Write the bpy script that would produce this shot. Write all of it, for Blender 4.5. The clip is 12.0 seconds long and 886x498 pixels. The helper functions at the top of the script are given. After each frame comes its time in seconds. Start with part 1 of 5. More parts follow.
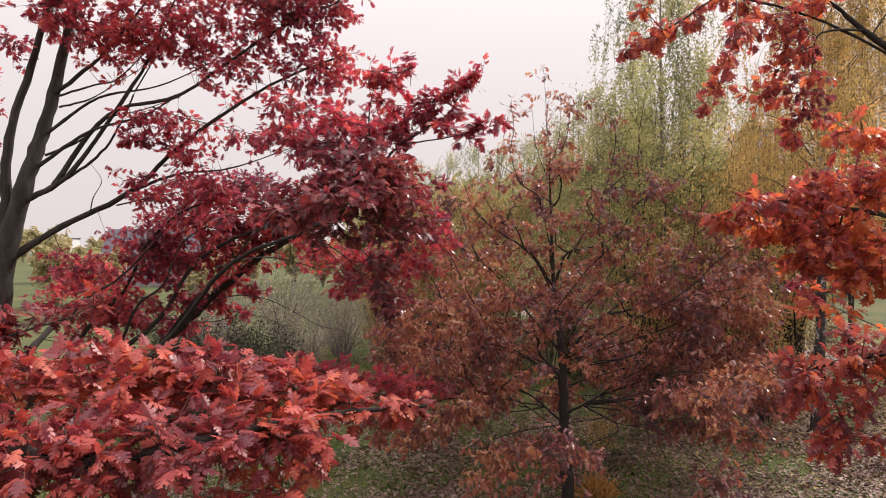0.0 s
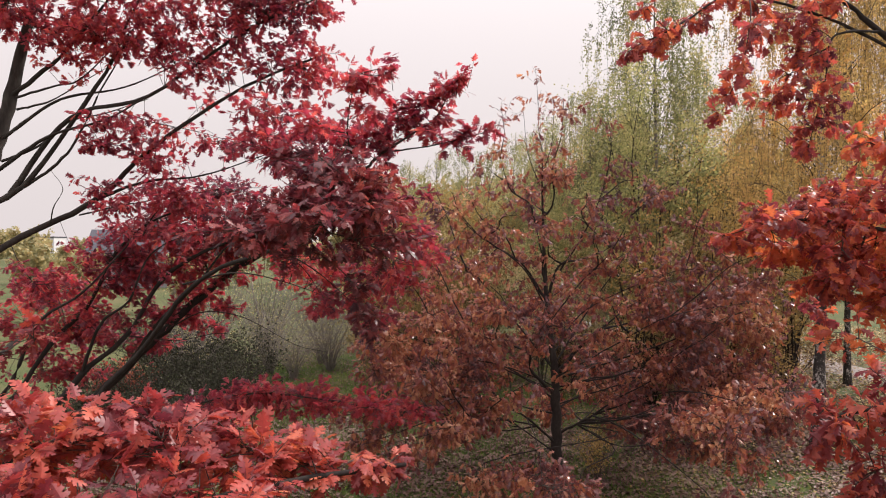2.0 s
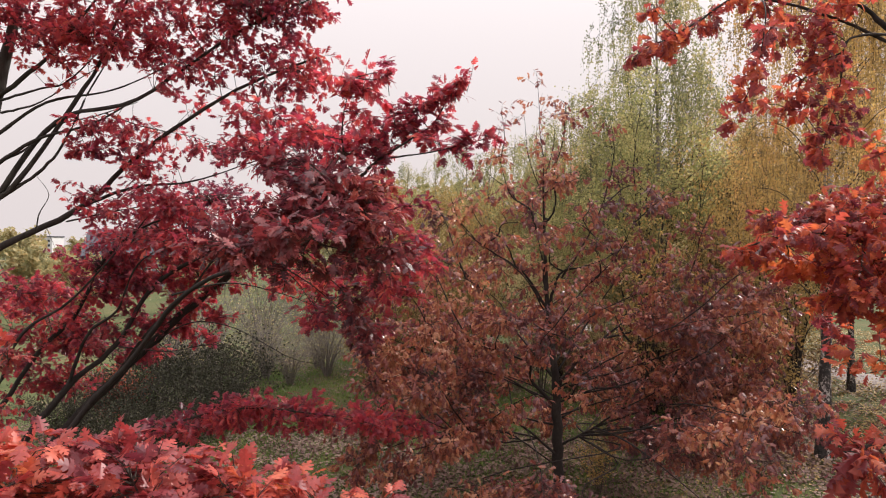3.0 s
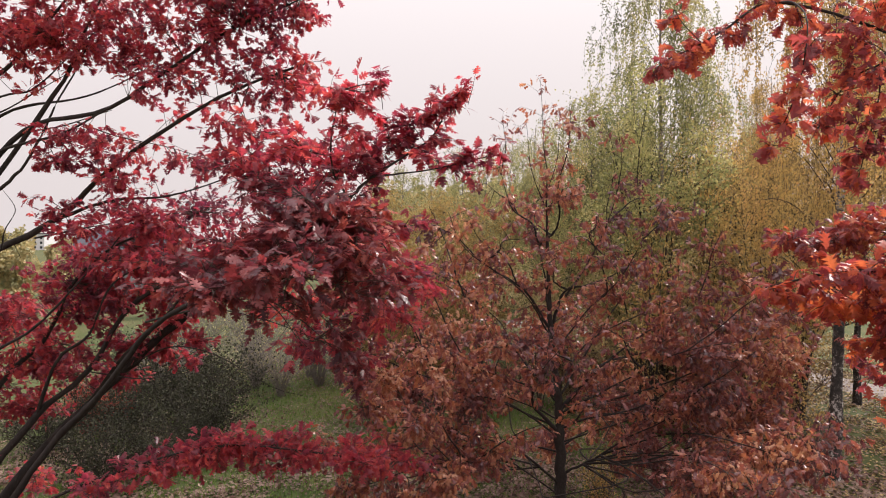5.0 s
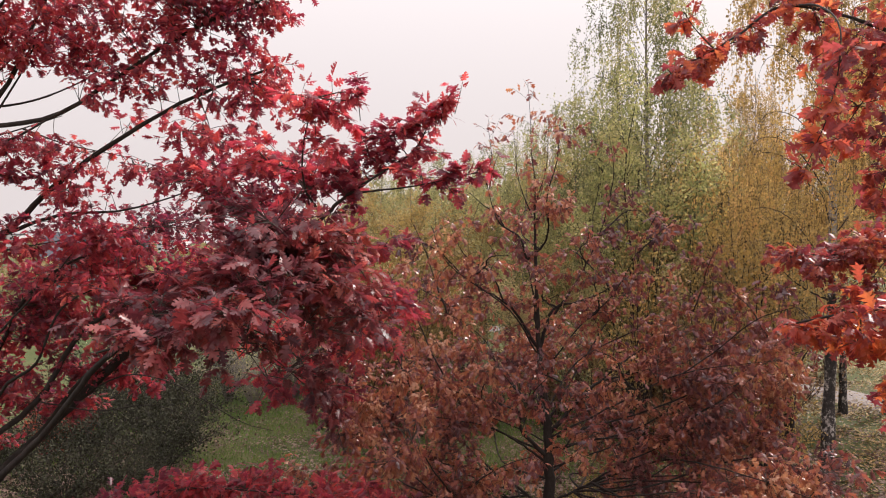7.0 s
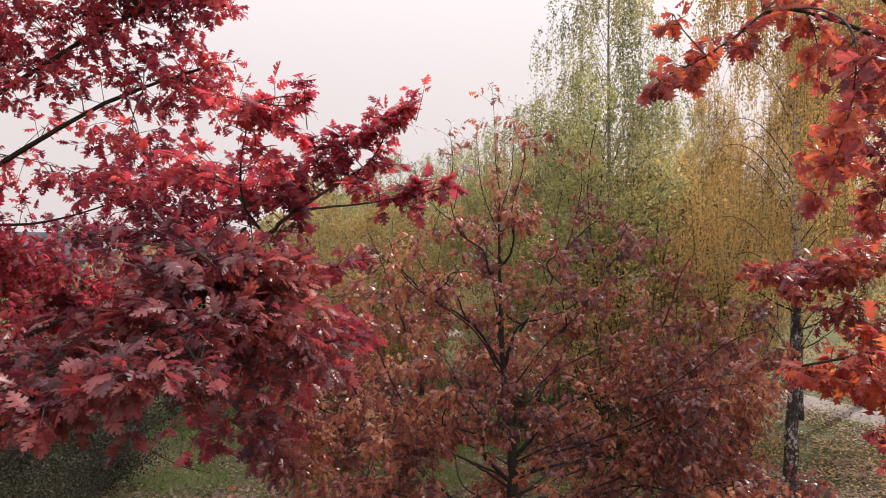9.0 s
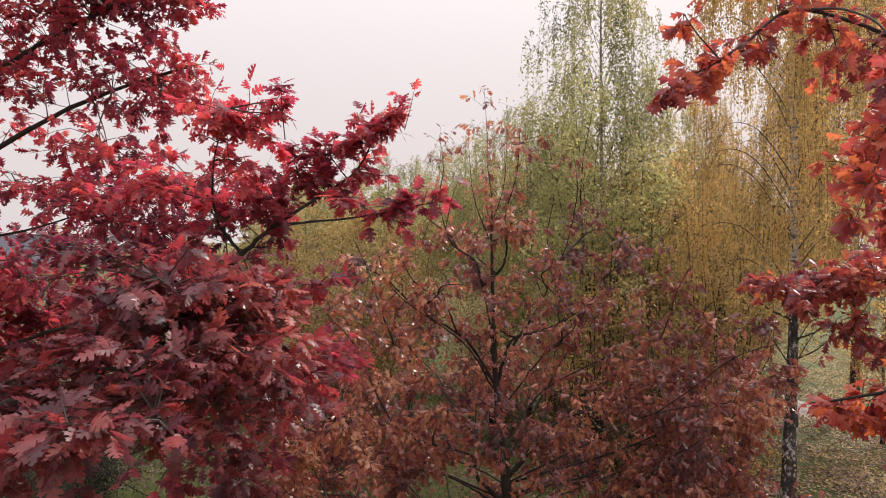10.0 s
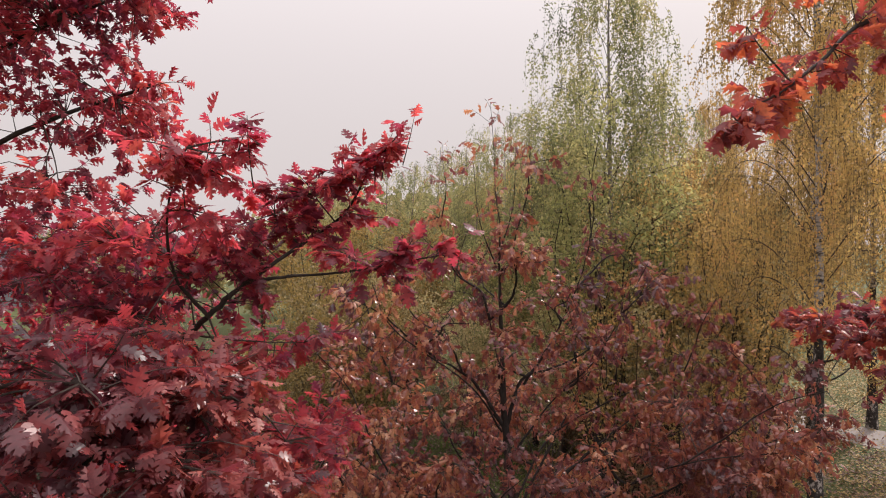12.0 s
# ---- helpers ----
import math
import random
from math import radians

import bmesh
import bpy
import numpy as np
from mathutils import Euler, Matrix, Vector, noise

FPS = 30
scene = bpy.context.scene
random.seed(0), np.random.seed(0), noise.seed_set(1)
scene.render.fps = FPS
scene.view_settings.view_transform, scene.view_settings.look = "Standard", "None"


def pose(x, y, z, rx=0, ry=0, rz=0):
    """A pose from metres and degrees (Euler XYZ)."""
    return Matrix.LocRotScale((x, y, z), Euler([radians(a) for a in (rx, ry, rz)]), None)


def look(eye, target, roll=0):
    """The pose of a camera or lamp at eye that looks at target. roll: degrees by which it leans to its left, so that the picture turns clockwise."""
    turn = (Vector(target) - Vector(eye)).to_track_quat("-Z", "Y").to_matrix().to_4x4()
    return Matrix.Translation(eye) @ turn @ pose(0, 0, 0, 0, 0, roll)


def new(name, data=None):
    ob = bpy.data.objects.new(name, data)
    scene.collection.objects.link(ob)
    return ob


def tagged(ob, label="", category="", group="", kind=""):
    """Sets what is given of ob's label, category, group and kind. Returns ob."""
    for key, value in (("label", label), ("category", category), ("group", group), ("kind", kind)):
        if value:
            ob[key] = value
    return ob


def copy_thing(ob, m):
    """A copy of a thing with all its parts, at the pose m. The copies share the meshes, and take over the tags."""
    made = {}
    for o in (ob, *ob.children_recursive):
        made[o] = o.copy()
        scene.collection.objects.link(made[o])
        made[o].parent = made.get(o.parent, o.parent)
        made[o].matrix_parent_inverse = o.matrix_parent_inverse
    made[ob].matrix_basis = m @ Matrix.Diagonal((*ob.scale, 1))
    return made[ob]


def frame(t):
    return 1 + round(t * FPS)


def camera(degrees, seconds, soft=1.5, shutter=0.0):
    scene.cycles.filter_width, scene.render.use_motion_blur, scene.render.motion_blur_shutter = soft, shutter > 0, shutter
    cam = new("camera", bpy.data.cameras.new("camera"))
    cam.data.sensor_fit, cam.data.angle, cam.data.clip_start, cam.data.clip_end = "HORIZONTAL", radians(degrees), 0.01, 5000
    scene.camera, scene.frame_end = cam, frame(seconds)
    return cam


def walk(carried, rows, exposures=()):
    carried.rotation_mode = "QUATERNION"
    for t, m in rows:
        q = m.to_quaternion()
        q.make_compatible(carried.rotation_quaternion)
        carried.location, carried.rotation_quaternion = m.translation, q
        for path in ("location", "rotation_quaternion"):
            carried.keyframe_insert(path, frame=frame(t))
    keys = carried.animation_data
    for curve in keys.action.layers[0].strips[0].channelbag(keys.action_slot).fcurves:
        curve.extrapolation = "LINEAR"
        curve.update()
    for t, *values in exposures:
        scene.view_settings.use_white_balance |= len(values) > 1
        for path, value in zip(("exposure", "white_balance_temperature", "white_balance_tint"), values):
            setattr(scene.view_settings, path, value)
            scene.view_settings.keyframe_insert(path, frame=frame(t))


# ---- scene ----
cam = camera(66.3, 12.0, soft=1.05)
ROWS = [
    (0.0, 0.000, 0.000, 6.600, -0.20, -0.00, -0.00),
    (0.5, 0.018, 0.240, 6.688, -0.25, -0.02, -0.43),
    (1.0, 0.040, 0.449, 6.750, -0.28, -0.03, -0.66),
    (1.5, 0.059, 0.675, 6.818, -0.31, -0.03, -0.77),
    (2.0, 0.072, 0.875, 6.887, -0.31, -0.04, -0.86),
    (2.5, 0.086, 1.102, 6.978, -0.36, -0.04, -0.92),
    (3.0, 0.084, 1.289, 7.050, -0.31, -0.14, -0.97),
    (5.0, 0.049, 2.190, 7.449, -0.47, -0.36, -1.40),
    (5.5, 0.029, 2.393, 7.533, -0.53, -0.37, -1.66),
    (6.0, 0.004, 2.635, 7.608, -0.47, -0.29, -2.04),
    (6.5, -0.004, 2.846, 7.678, -0.43, -0.31, -2.55),
    (7.0, -0.003, 3.086, 7.754, -0.46, -0.34, -3.21),
    (9.0, 0.019, 4.018, 8.038, -0.55, -0.49, -6.86),
    (9.5, 0.042, 4.278, 8.098, -0.49, -0.43, -7.61),
    (10.0, 0.061, 4.592, 8.214, -0.48, -0.43, -7.81),
    (10.5, 0.073, 4.876, 8.335, -0.45, -0.34, -7.87),
    (11.0, 0.088, 5.198, 8.472, -0.45, -0.34, -7.93),
    (11.5, 0.115, 5.463, 8.590, -0.51, -0.24, -7.91),
    (12.0, 0.156, 5.767, 8.721, -0.51, -0.14, -7.88),
]
walk(cam, [(t, pose(x, y, z, 90 + pitch, roll, yaw)) for t, x, y, z, pitch, roll, yaw in ROWS], exposures=[(0.0, 0.12), (9.0, 0.12), (10.5, 0.04), (12.0, -0.07)])

# ---- light ----
SUN_ELEVATION, SUN_AZIMUTH = radians(40), radians(54)  # azimuth from +y towards +x
world = bpy.data.worlds.new("hazy_sky")
scene.world = world
world.use_nodes = True
wn, wl = world.node_tree.nodes, world.node_tree.links
wn.clear()
sky = wn.new("ShaderNodeTexSky")
sky.sky_type, sky.sun_disc = "NISHITA", False
sky.sun_elevation, sky.sun_rotation = SUN_ELEVATION, SUN_AZIMUTH
sky.dust_density, sky.air_density = 5.0, 1.5
sky_dim = wn.new("ShaderNodeVectorMath")
sky_dim.operation = "SCALE"
sky_dim.inputs["Scale"].default_value = 0.07
haze = wn.new("ShaderNodeMix")
haze.data_type = "RGBA"
haze.inputs[0].default_value = 0.9
haze.inputs[7].default_value = (0.915, 0.825, 0.83, 1)
# thin cloud: brighter towards the zenith, as under any veiled sky
spot = wn.new("ShaderNodeTexCoord")
split = wn.new("ShaderNodeSeparateXYZ")
wl.new(spot.outputs["Generated"], split.inputs[0])
lift = wn.new("ShaderNodeMath")
lift.operation, lift.use_clamp = "MULTIPLY", True
lift.inputs[1].default_value = 1.0
wl.new(split.outputs["Z"], lift.inputs[0])
power = wn.new("ShaderNodeMath")
power.operation = "POWER"
power.inputs[1].default_value = 2.2
wl.new(lift.outputs[0], power.inputs[0])
glow = wn.new("ShaderNodeMath")
glow.operation = "MULTIPLY_ADD"
glow.inputs[1].default_value, glow.inputs[2].default_value = 2.5, 0.875
wl.new(power.outputs[0], glow.inputs[0])
back = wn.new("ShaderNodeBackground")
wl.new(glow.outputs[0], back.inputs["Strength"])
wout = wn.new("ShaderNodeOutputWorld")
wl.new(sky.outputs[0], sky_dim.inputs[0])
wl.new(sky_dim.outputs[0], haze.inputs[6])
wl.new(haze.outputs[2], back.inputs["Color"])
wl.new(back.outputs[0], wout.inputs["Surface"])

sun_way = Vector((math.sin(SUN_AZIMUTH) * math.cos(SUN_ELEVATION), math.cos(SUN_AZIMUTH) * math.cos(SUN_ELEVATION), math.sin(SUN_ELEVATION)))
sun = new("sun", bpy.data.lights.new("sun", "SUN"))
sun.data.energy, sun.data.angle, sun.data.color = 3.8, radians(3.0), (1.0, 0.94, 0.88)
sun.matrix_world = look(sun_way * 60, (0, 0, 0))
scene.view_settings.exposure = 0.0


# ---- materials ----
def material(name):
    m = bpy.data.materials.new(name)
    m.use_nodes = True
    m.node_tree.nodes.clear()
    out = m.node_tree.nodes.new("ShaderNodeOutputMaterial")
    return m, m.node_tree.nodes, m.node_tree.links, out


def ramp_of(nodes, stops, mode="LINEAR"):
    r = nodes.new("ShaderNodeValToRGB")
    r.color_ramp.interpolation = mode
    while len(r.color_ramp.elements) < len(stops):
        r.color_ramp.elements.new(0.5)
    for e, (p, c) in zip(r.color_ramp.elements, stops):
        e.position, e.color = p, (*c, 1)
    return r


def noise_of(nodes, links, scale, detail=4, rough=0.6, coord="Object", stretch=None):
    tc = nodes.new("ShaderNodeTexCoord")
    n = nodes.new("ShaderNodeTexNoise")
    n.inputs["Scale"].default_value, n.inputs["Detail"].default_value, n.inputs["Roughness"].default_value = scale, detail, rough
    if stretch:
        mp = nodes.new("ShaderNodeMapping")
        mp.inputs["Scale"].default_value = stretch
        links.new(tc.outputs[coord], mp.inputs["Vector"])
        links.new(mp.outputs[0], n.inputs["Vector"])
    else:
        links.new(tc.outputs[coord], n.inputs["Vector"])
    return n


def bump_of(nodes, links, height, strength, distance):
    b = nodes.new("ShaderNodeBump")
    b.inputs["Strength"].default_value, b.inputs["Distance"].default_value = strength, distance
    links.new(height, b.inputs["Height"])
    return b


def leaf_material(name, colours, through_light=0.35, rough=0.42, gloss=0.5, drift=1.5):
    """Thin leaf: a colour of its own for each leaf, blotches, a sheen, and light passing through."""
    m, nodes, links, out = material(name)
    geo, info = nodes.new("ShaderNodeNewGeometry"), nodes.new("ShaderNodeObjectInfo")
    add = nodes.new("ShaderNodeMath")
    add.operation = "ADD"
    fract = nodes.new("ShaderNodeMath")
    fract.operation = "FRACT"
    links.new(geo.outputs["Random Per Island"], add.inputs[0])
    links.new(info.outputs["Random"], add.inputs[1])
    links.new(add.outputs[0], fract.inputs[0])
    n = noise_of(nodes, links, 0.55, 2)
    blend = nodes.new("ShaderNodeMath")
    blend.operation = "MULTIPLY_ADD"
    blend.inputs[1].default_value = 0.6
    shift = nodes.new("ShaderNodeMath")
    shift.operation = "MULTIPLY_ADD"
    shift.inputs[1].default_value, shift.inputs[2].default_value = drift, 0.2 - 0.5 * drift
    links.new(n.outputs["Fac"], shift.inputs[0])
    links.new(fract.outputs[0], blend.inputs[0])
    links.new(shift.outputs[0], blend.inputs[2])
    r = ramp_of(nodes, [(i / (len(colours) - 1), c) for i, c in enumerate(colours)])
    links.new(blend.outputs[0], r.inputs["Fac"])
    fine = noise_of(nodes, links, 22, 3)
    tint = nodes.new("ShaderNodeMix")
    tint.data_type, tint.blend_type = "RGBA", "MULTIPLY"
    tint.inputs[0].default_value = 0.5
    fr = ramp_of(nodes, [(0.3, (0.5, 0.5, 0.5)), (0.65, (1.15, 1.1, 1.1))])
    links.new(fine.outputs["Fac"], fr.inputs["Fac"])
    links.new(r.outputs["Color"], tint.inputs[6])
    links.new(fr.outputs["Color"], tint.inputs[7])
    p = nodes.new("ShaderNodeBsdfPrincipled")
    p.inputs["Roughness"].default_value, p.inputs["Specular IOR Level"].default_value = rough, gloss
    links.new(tint.outputs[2], p.inputs["Base Color"])
    t = nodes.new("ShaderNodeBsdfTranslucent")
    sat = nodes.new("ShaderNodeHueSaturation")
    sat.inputs["Saturation"].default_value, sat.inputs["Value"].default_value = 1.05, 1.5
    links.new(tint.outputs[2], sat.inputs["Color"])
    links.new(sat.outputs["Color"], t.inputs["Color"])
    mix = nodes.new("ShaderNodeMixShader")
    mix.inputs[0].default_value = through_light
    links.new(p.outputs[0], mix.inputs[1])
    links.new(t.outputs[0], mix.inputs[2])
    links.new(mix.outputs[0], out.inputs["Surface"])
    return m


def rough_material(name, stops, scale, rough=0.9, bump=0.6, depth=0.02, stretch=None, fine=60):
    """Opaque rough surface: a two-scale mottled colour with relief."""
    m, nodes, links, out = material(name)
    big = noise_of(nodes, links, scale, 6, 0.65, stretch=stretch)
    small = noise_of(nodes, links, fine, 4, 0.7, stretch=stretch)
    mixf = nodes.new("ShaderNodeMath")
    mixf.operation = "MULTIPLY_ADD"
    mixf.inputs[1].default_value = 0.45
    half = nodes.new("ShaderNodeMath")
    half.operation = "MULTIPLY"
    half.inputs[1].default_value = 0.6
    links.new(big.outputs["Fac"], half.inputs[0])
    links.new(small.outputs["Fac"], mixf.inputs[0])
    links.new(half.outputs[0], mixf.inputs[2])
    r = ramp_of(nodes, stops)
    links.new(mixf.outputs[0], r.inputs["Fac"])
    p = nodes.new("ShaderNodeBsdfPrincipled")
    p.inputs["Roughness"].default_value, p.inputs["Specular IOR Level"].default_value = rough, 0.25
    links.new(r.outputs["Color"], p.inputs["Base Color"])
    b = bump_of(nodes, links, mixf.outputs[0], bump, depth)
    links.new(b.outputs[0], p.inputs["Normal"])
    links.new(p.outputs[0], out.inputs["Surface"])
    return m


crimson = leaf_material("crimson_leaf", [(0.10, 0.028, 0.05), (0.20, 0.038, 0.063), (0.35, 0.054, 0.076), (0.48, 0.08, 0.09), (0.56, 0.135, 0.10)], 0.6, 0.38, 0.65)
scarlet = leaf_material("scarlet_leaf", [(0.085, 0.021, 0.032), (0.18, 0.033, 0.044), (0.33, 0.056, 0.056), (0.49, 0.095, 0.066), (0.59, 0.185, 0.095)], 0.35, 0.42, 0.5)
# wine red, with the forward bough's shade put into the colour
wine = leaf_material("shaded_wine_red_leaf", [(0.045, 0.016, 0.025), (0.095, 0.026, 0.037), (0.17, 0.036, 0.045), (0.29, 0.056, 0.057), (0.43, 0.12, 0.095)], 0.45, 0.38, 0.7)
# ramp ends stand for leaves in shadow (purple-brown) and in sun (orange)
orange_leaf = leaf_material("orange_leaf", [(0.12, 0.036, 0.05), (0.26, 0.056, 0.060), (0.42, 0.094, 0.068), (0.55, 0.17, 0.082), (0.63, 0.29, 0.13)], 0.6)
rust_red = leaf_material("rust_red_leaf", [(0.10, 0.026, 0.040), (0.19, 0.038, 0.048), (0.32, 0.066, 0.054), (0.44, 0.12, 0.06), (0.51, 0.19, 0.08)], 0.46, 0.42, 0.5)
orange_red = leaf_material("orange_red_leaf", [(0.13, 0.032, 0.046), (0.25, 0.050, 0.056), (0.42, 0.090, 0.062), (0.56, 0.165, 0.070), (0.62, 0.27, 0.10)], 0.54)
# the pale last stop paints small highlights onto some leaves
russet = leaf_material("russet_leaf", [(0.078, 0.029, 0.037), (0.15, 0.046, 0.049), (0.265, 0.080, 0.063), (0.39, 0.146, 0.076), (0.53, 0.29, 0.17)], 0.45, 0.34, 0.9, 1.9)
birch_green = leaf_material("birch_green_leaf", [(0.10, 0.112, 0.054), (0.19, 0.20, 0.09), (0.315, 0.305, 0.138), (0.50, 0.44, 0.215)], 0.6, 0.5, 0.5, 2.4)
birch_yellow = leaf_material("birch_yellow_leaf", [(0.18, 0.135, 0.065), (0.36, 0.255, 0.105), (0.54, 0.39, 0.15), (0.60, 0.37, 0.16)], 0.5, 0.5, 0.5, 2.2)
olive = leaf_material("olive_leaf", [(0.24, 0.24, 0.12), (0.37, 0.33, 0.17), (0.50, 0.41, 0.22), (0.44, 0.29, 0.17)], 0.5, 0.55)
dull_green = leaf_material("dull_green_leaf", [(0.11, 0.125, 0.058), (0.21, 0.22, 0.092), (0.33, 0.32, 0.135), (0.47, 0.42, 0.20)], 0.6, 0.5, 0.5, 2.2)
dull_gold = leaf_material("dull_gold_leaf", [(0.20, 0.155, 0.07), (0.37, 0.275, 0.11), (0.54, 0.39, 0.15), (0.60, 0.40, 0.16)], 0.55, 0.5)
bronze = leaf_material("bronze_yellow_leaf", [(0.12, 0.092, 0.042), (0.23, 0.17, 0.065), (0.36, 0.255, 0.09), (0.44, 0.29, 0.11)], 0.4, 0.5)
olive_brown = leaf_material("olive_brown_leaf", [(0.09, 0.075, 0.03), (0.18, 0.14, 0.05), (0.29, 0.21, 0.075), (0.38, 0.26, 0.09)], 0.35, 0.55)
brown_leaf = leaf_material("brown_leaf", [(0.13, 0.08, 0.055), (0.21, 0.14, 0.085), (0.30, 0.20, 0.11), (0.36, 0.22, 0.12)], 0.35, 0.55)
# leaf colour lightened to stand in for haze over distance
haze_pale_leaf = leaf_material("haze_pale_leaf", [(0.26, 0.27, 0.15), (0.34, 0.32, 0.17), (0.44, 0.37, 0.18), (0.46, 0.34, 0.17)], 0.3, 0.6)
grass_green = leaf_material("grass_blade", [(0.05, 0.125, 0.018), (0.10, 0.20, 0.03), (0.17, 0.26, 0.05), (0.28, 0.29, 0.09)], 0.3, 0.5)
dry_grass = leaf_material("dry_grass", [(0.30, 0.14, 0.04), (0.42, 0.22, 0.06), (0.48, 0.30, 0.10)], 0.3, 0.6)
# near-black all over, much darker than the other shrub leaves
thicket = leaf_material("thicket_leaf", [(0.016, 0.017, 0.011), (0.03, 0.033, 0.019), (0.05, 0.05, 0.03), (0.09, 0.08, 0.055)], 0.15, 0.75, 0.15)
dry_leaf = leaf_material("dry_birch_leaf", [(0.16, 0.11, 0.05), (0.28, 0.19, 0.08), (0.40, 0.29, 0.12), (0.46, 0.36, 0.18)], 0.1, 0.6, 0.3)
litter = leaf_material("fallen_leaf", [(0.08, 0.045, 0.04), (0.16, 0.095, 0.08), (0.24, 0.16, 0.125), (0.35, 0.26, 0.205)], 0.1, 0.55, 0.35)

oak_bark = rough_material("oak_bark", [(0.25, (0.012, 0.010, 0.009)), (0.5, (0.035, 0.029, 0.026)), (0.75, (0.08, 0.07, 0.062))], 5, stretch=(1, 1, 0.25), fine=30)
dark_bark = rough_material("dark_bark", [(0.25, (0.01, 0.008, 0.008)), (0.55, (0.03, 0.024, 0.022)), (0.8, (0.07, 0.06, 0.05))], 6, stretch=(1, 1, 0.3), fine=40, depth=0.03)
birch_foot = rough_material("birch_foot_bark", [(0.40, (0.012, 0.010, 0.010)), (0.56, (0.05, 0.043, 0.04)), (0.60, (0.36, 0.33, 0.31)), (0.75, (0.45, 0.42, 0.40))], 3.2, 0.85, 0.8, 0.03, stretch=(1, 1, 0.8), fine=14)
birch_bark = rough_material("birch_bark", [(0.44, (0.04, 0.035, 0.03)), (0.50, (0.30, 0.27, 0.25)), (0.7, (0.52, 0.49, 0.46))], 3.0, 0.7, stretch=(1, 1, 4.0), fine=9, depth=0.01)
twig_bark = rough_material("twig_bark", [(0.3, (0.03, 0.022, 0.02)), (0.7, (0.09, 0.07, 0.06))], 8)
grey_twig = rough_material("grey_twig", [(0.3, (0.12, 0.10, 0.09)), (0.7, (0.28, 0.25, 0.23))], 8)
earth = rough_material("grass_and_earth", [(0.30, (0.038, 0.034, 0.018)), (0.44, (0.048, 0.068, 0.02)), (0.54, (0.072, 0.080, 0.028)), (0.68, (0.12, 0.097, 0.045))], 0.22, 0.95, 0.8, 0.05, fine=9)
path_stone = rough_material("pale_gravel", [(0.3, (0.17, 0.148, 0.14)), (0.55, (0.25, 0.22, 0.21)), (0.8, (0.32, 0.29, 0.275))], 1.2, 0.9, 0.5, 0.01, fine=45)
house_wall = rough_material("grey_render", [(0.3, (0.19, 0.19, 0.21)), (0.7, (0.28, 0.28, 0.30))], 0.8, 0.9, 0.2, 0.01)
house_roof = rough_material("slate_roof", [(0.3, (0.055, 0.055, 0.07)), (0.7, (0.10, 0.10, 0.12))], 1.5, 0.7, 0.4, 0.02)
pale_wall = rough_material("pale_wall", [(0.3, (0.50, 0.50, 0.52)), (0.7, (0.66, 0.65, 0.66))], 0.5, 0.9, 0.2, 0.01)
frame_white = rough_material("white_frame", [(0.3, (0.6, 0.6, 0.6)), (0.7, (0.75, 0.75, 0.75))], 3, 0.5, 0.1, 0.005)
post_paint = rough_material("dark_post_paint", [(0.3, (0.02, 0.022, 0.022)), (0.7, (0.05, 0.052, 0.05))], 6, 0.55, 0.2, 0.004)
glass, gn, gl, gout = material("window_glass")
gp = gn.new("ShaderNodeBsdfPrincipled")
gp.inputs["Base Color"].default_value, gp.inputs["Roughness"].default_value, gp.inputs["Specular IOR Level"].default_value = (0.03, 0.035, 0.04, 1), 0.06, 0.8
gl.new(gp.outputs[0], gout.inputs["Surface"])


# ---- mesh helpers ----
RNG = np.random.default_rng(11)
UP = np.array((0.0, 0.0, 1.0))


def unit(v):
    return v / np.maximum(np.linalg.norm(v, axis=-1, keepdims=True), 1e-9)


class Bag:
    """Collects triangles for one mesh."""

    def __init__(self):
        self.v, self.f, self.n = [], [], 0

    def add(self, verts, tris):
        self.v.append(verts)
        self.f.append(np.asarray(tris) + self.n)
        self.n += len(verts)

    def mesh(self, name, mat, smooth=False):
        return tri_mesh(name, np.concatenate(self.v), np.concatenate(self.f), mat, smooth)


def tri_mesh(name, verts, tris, mat, smooth=False):
    me = bpy.data.meshes.new(name)
    n = len(tris)
    me.vertices.add(len(verts))
    me.vertices.foreach_set("co", np.ascontiguousarray(verts, dtype=np.float32).ravel())
    me.loops.add(3 * n)
    me.loops.foreach_set("vertex_index", np.ascontiguousarray(tris, dtype=np.int32).ravel())
    me.polygons.add(n)
    me.polygons.foreach_set("loop_start", np.arange(0, 3 * n, 3, dtype=np.int32))
    me.polygons.foreach_set("use_smooth", np.full(n, smooth))
    me.update(calc_edges=True)
    me.materials.append(mat)
    return me


def child(name, me, parent, label="", kind=""):
    ob = new(name, me)
    ob.parent = parent
    return tagged(ob, label, kind=kind)


def part(name, bm, mat, parent, label=""):
    me = bpy.data.meshes.new(name)
    bm.to_mesh(me)
    bm.free()
    me.materials.append(mat)
    return child(name, me, parent, label)


def box(bm, x0, x1, y0, y1, z0, z1):
    made = bmesh.ops.create_cube(bm, size=1)["verts"]
    for v in made:
        v.co = Vector((x0 + (v.co.x + 0.5) * (x1 - x0), y0 + (v.co.y + 0.5) * (y1 - y0), z0 + (v.co.z + 0.5) * (z1 - z0)))
    return bm


def smooth_line(points, steps=6):
    """Catmull-Rom line through the points."""
    p = np.asarray(points, float)
    p = np.vstack([2 * p[0] - p[1], p, 2 * p[-1] - p[-2]])
    out = []
    for i in range(1, len(p) - 2):
        for s in np.arange(steps) / steps:
            a, b, c, d = p[i - 1], p[i], p[i + 1], p[i + 2]
            out.append(0.5 * (2 * b + (c - a) * s + (2 * a - 5 * b + 4 * c - d) * s * s + (3 * b - a - 3 * c + d) * s ** 3))
    out.append(p[-2])
    return np.array(out)


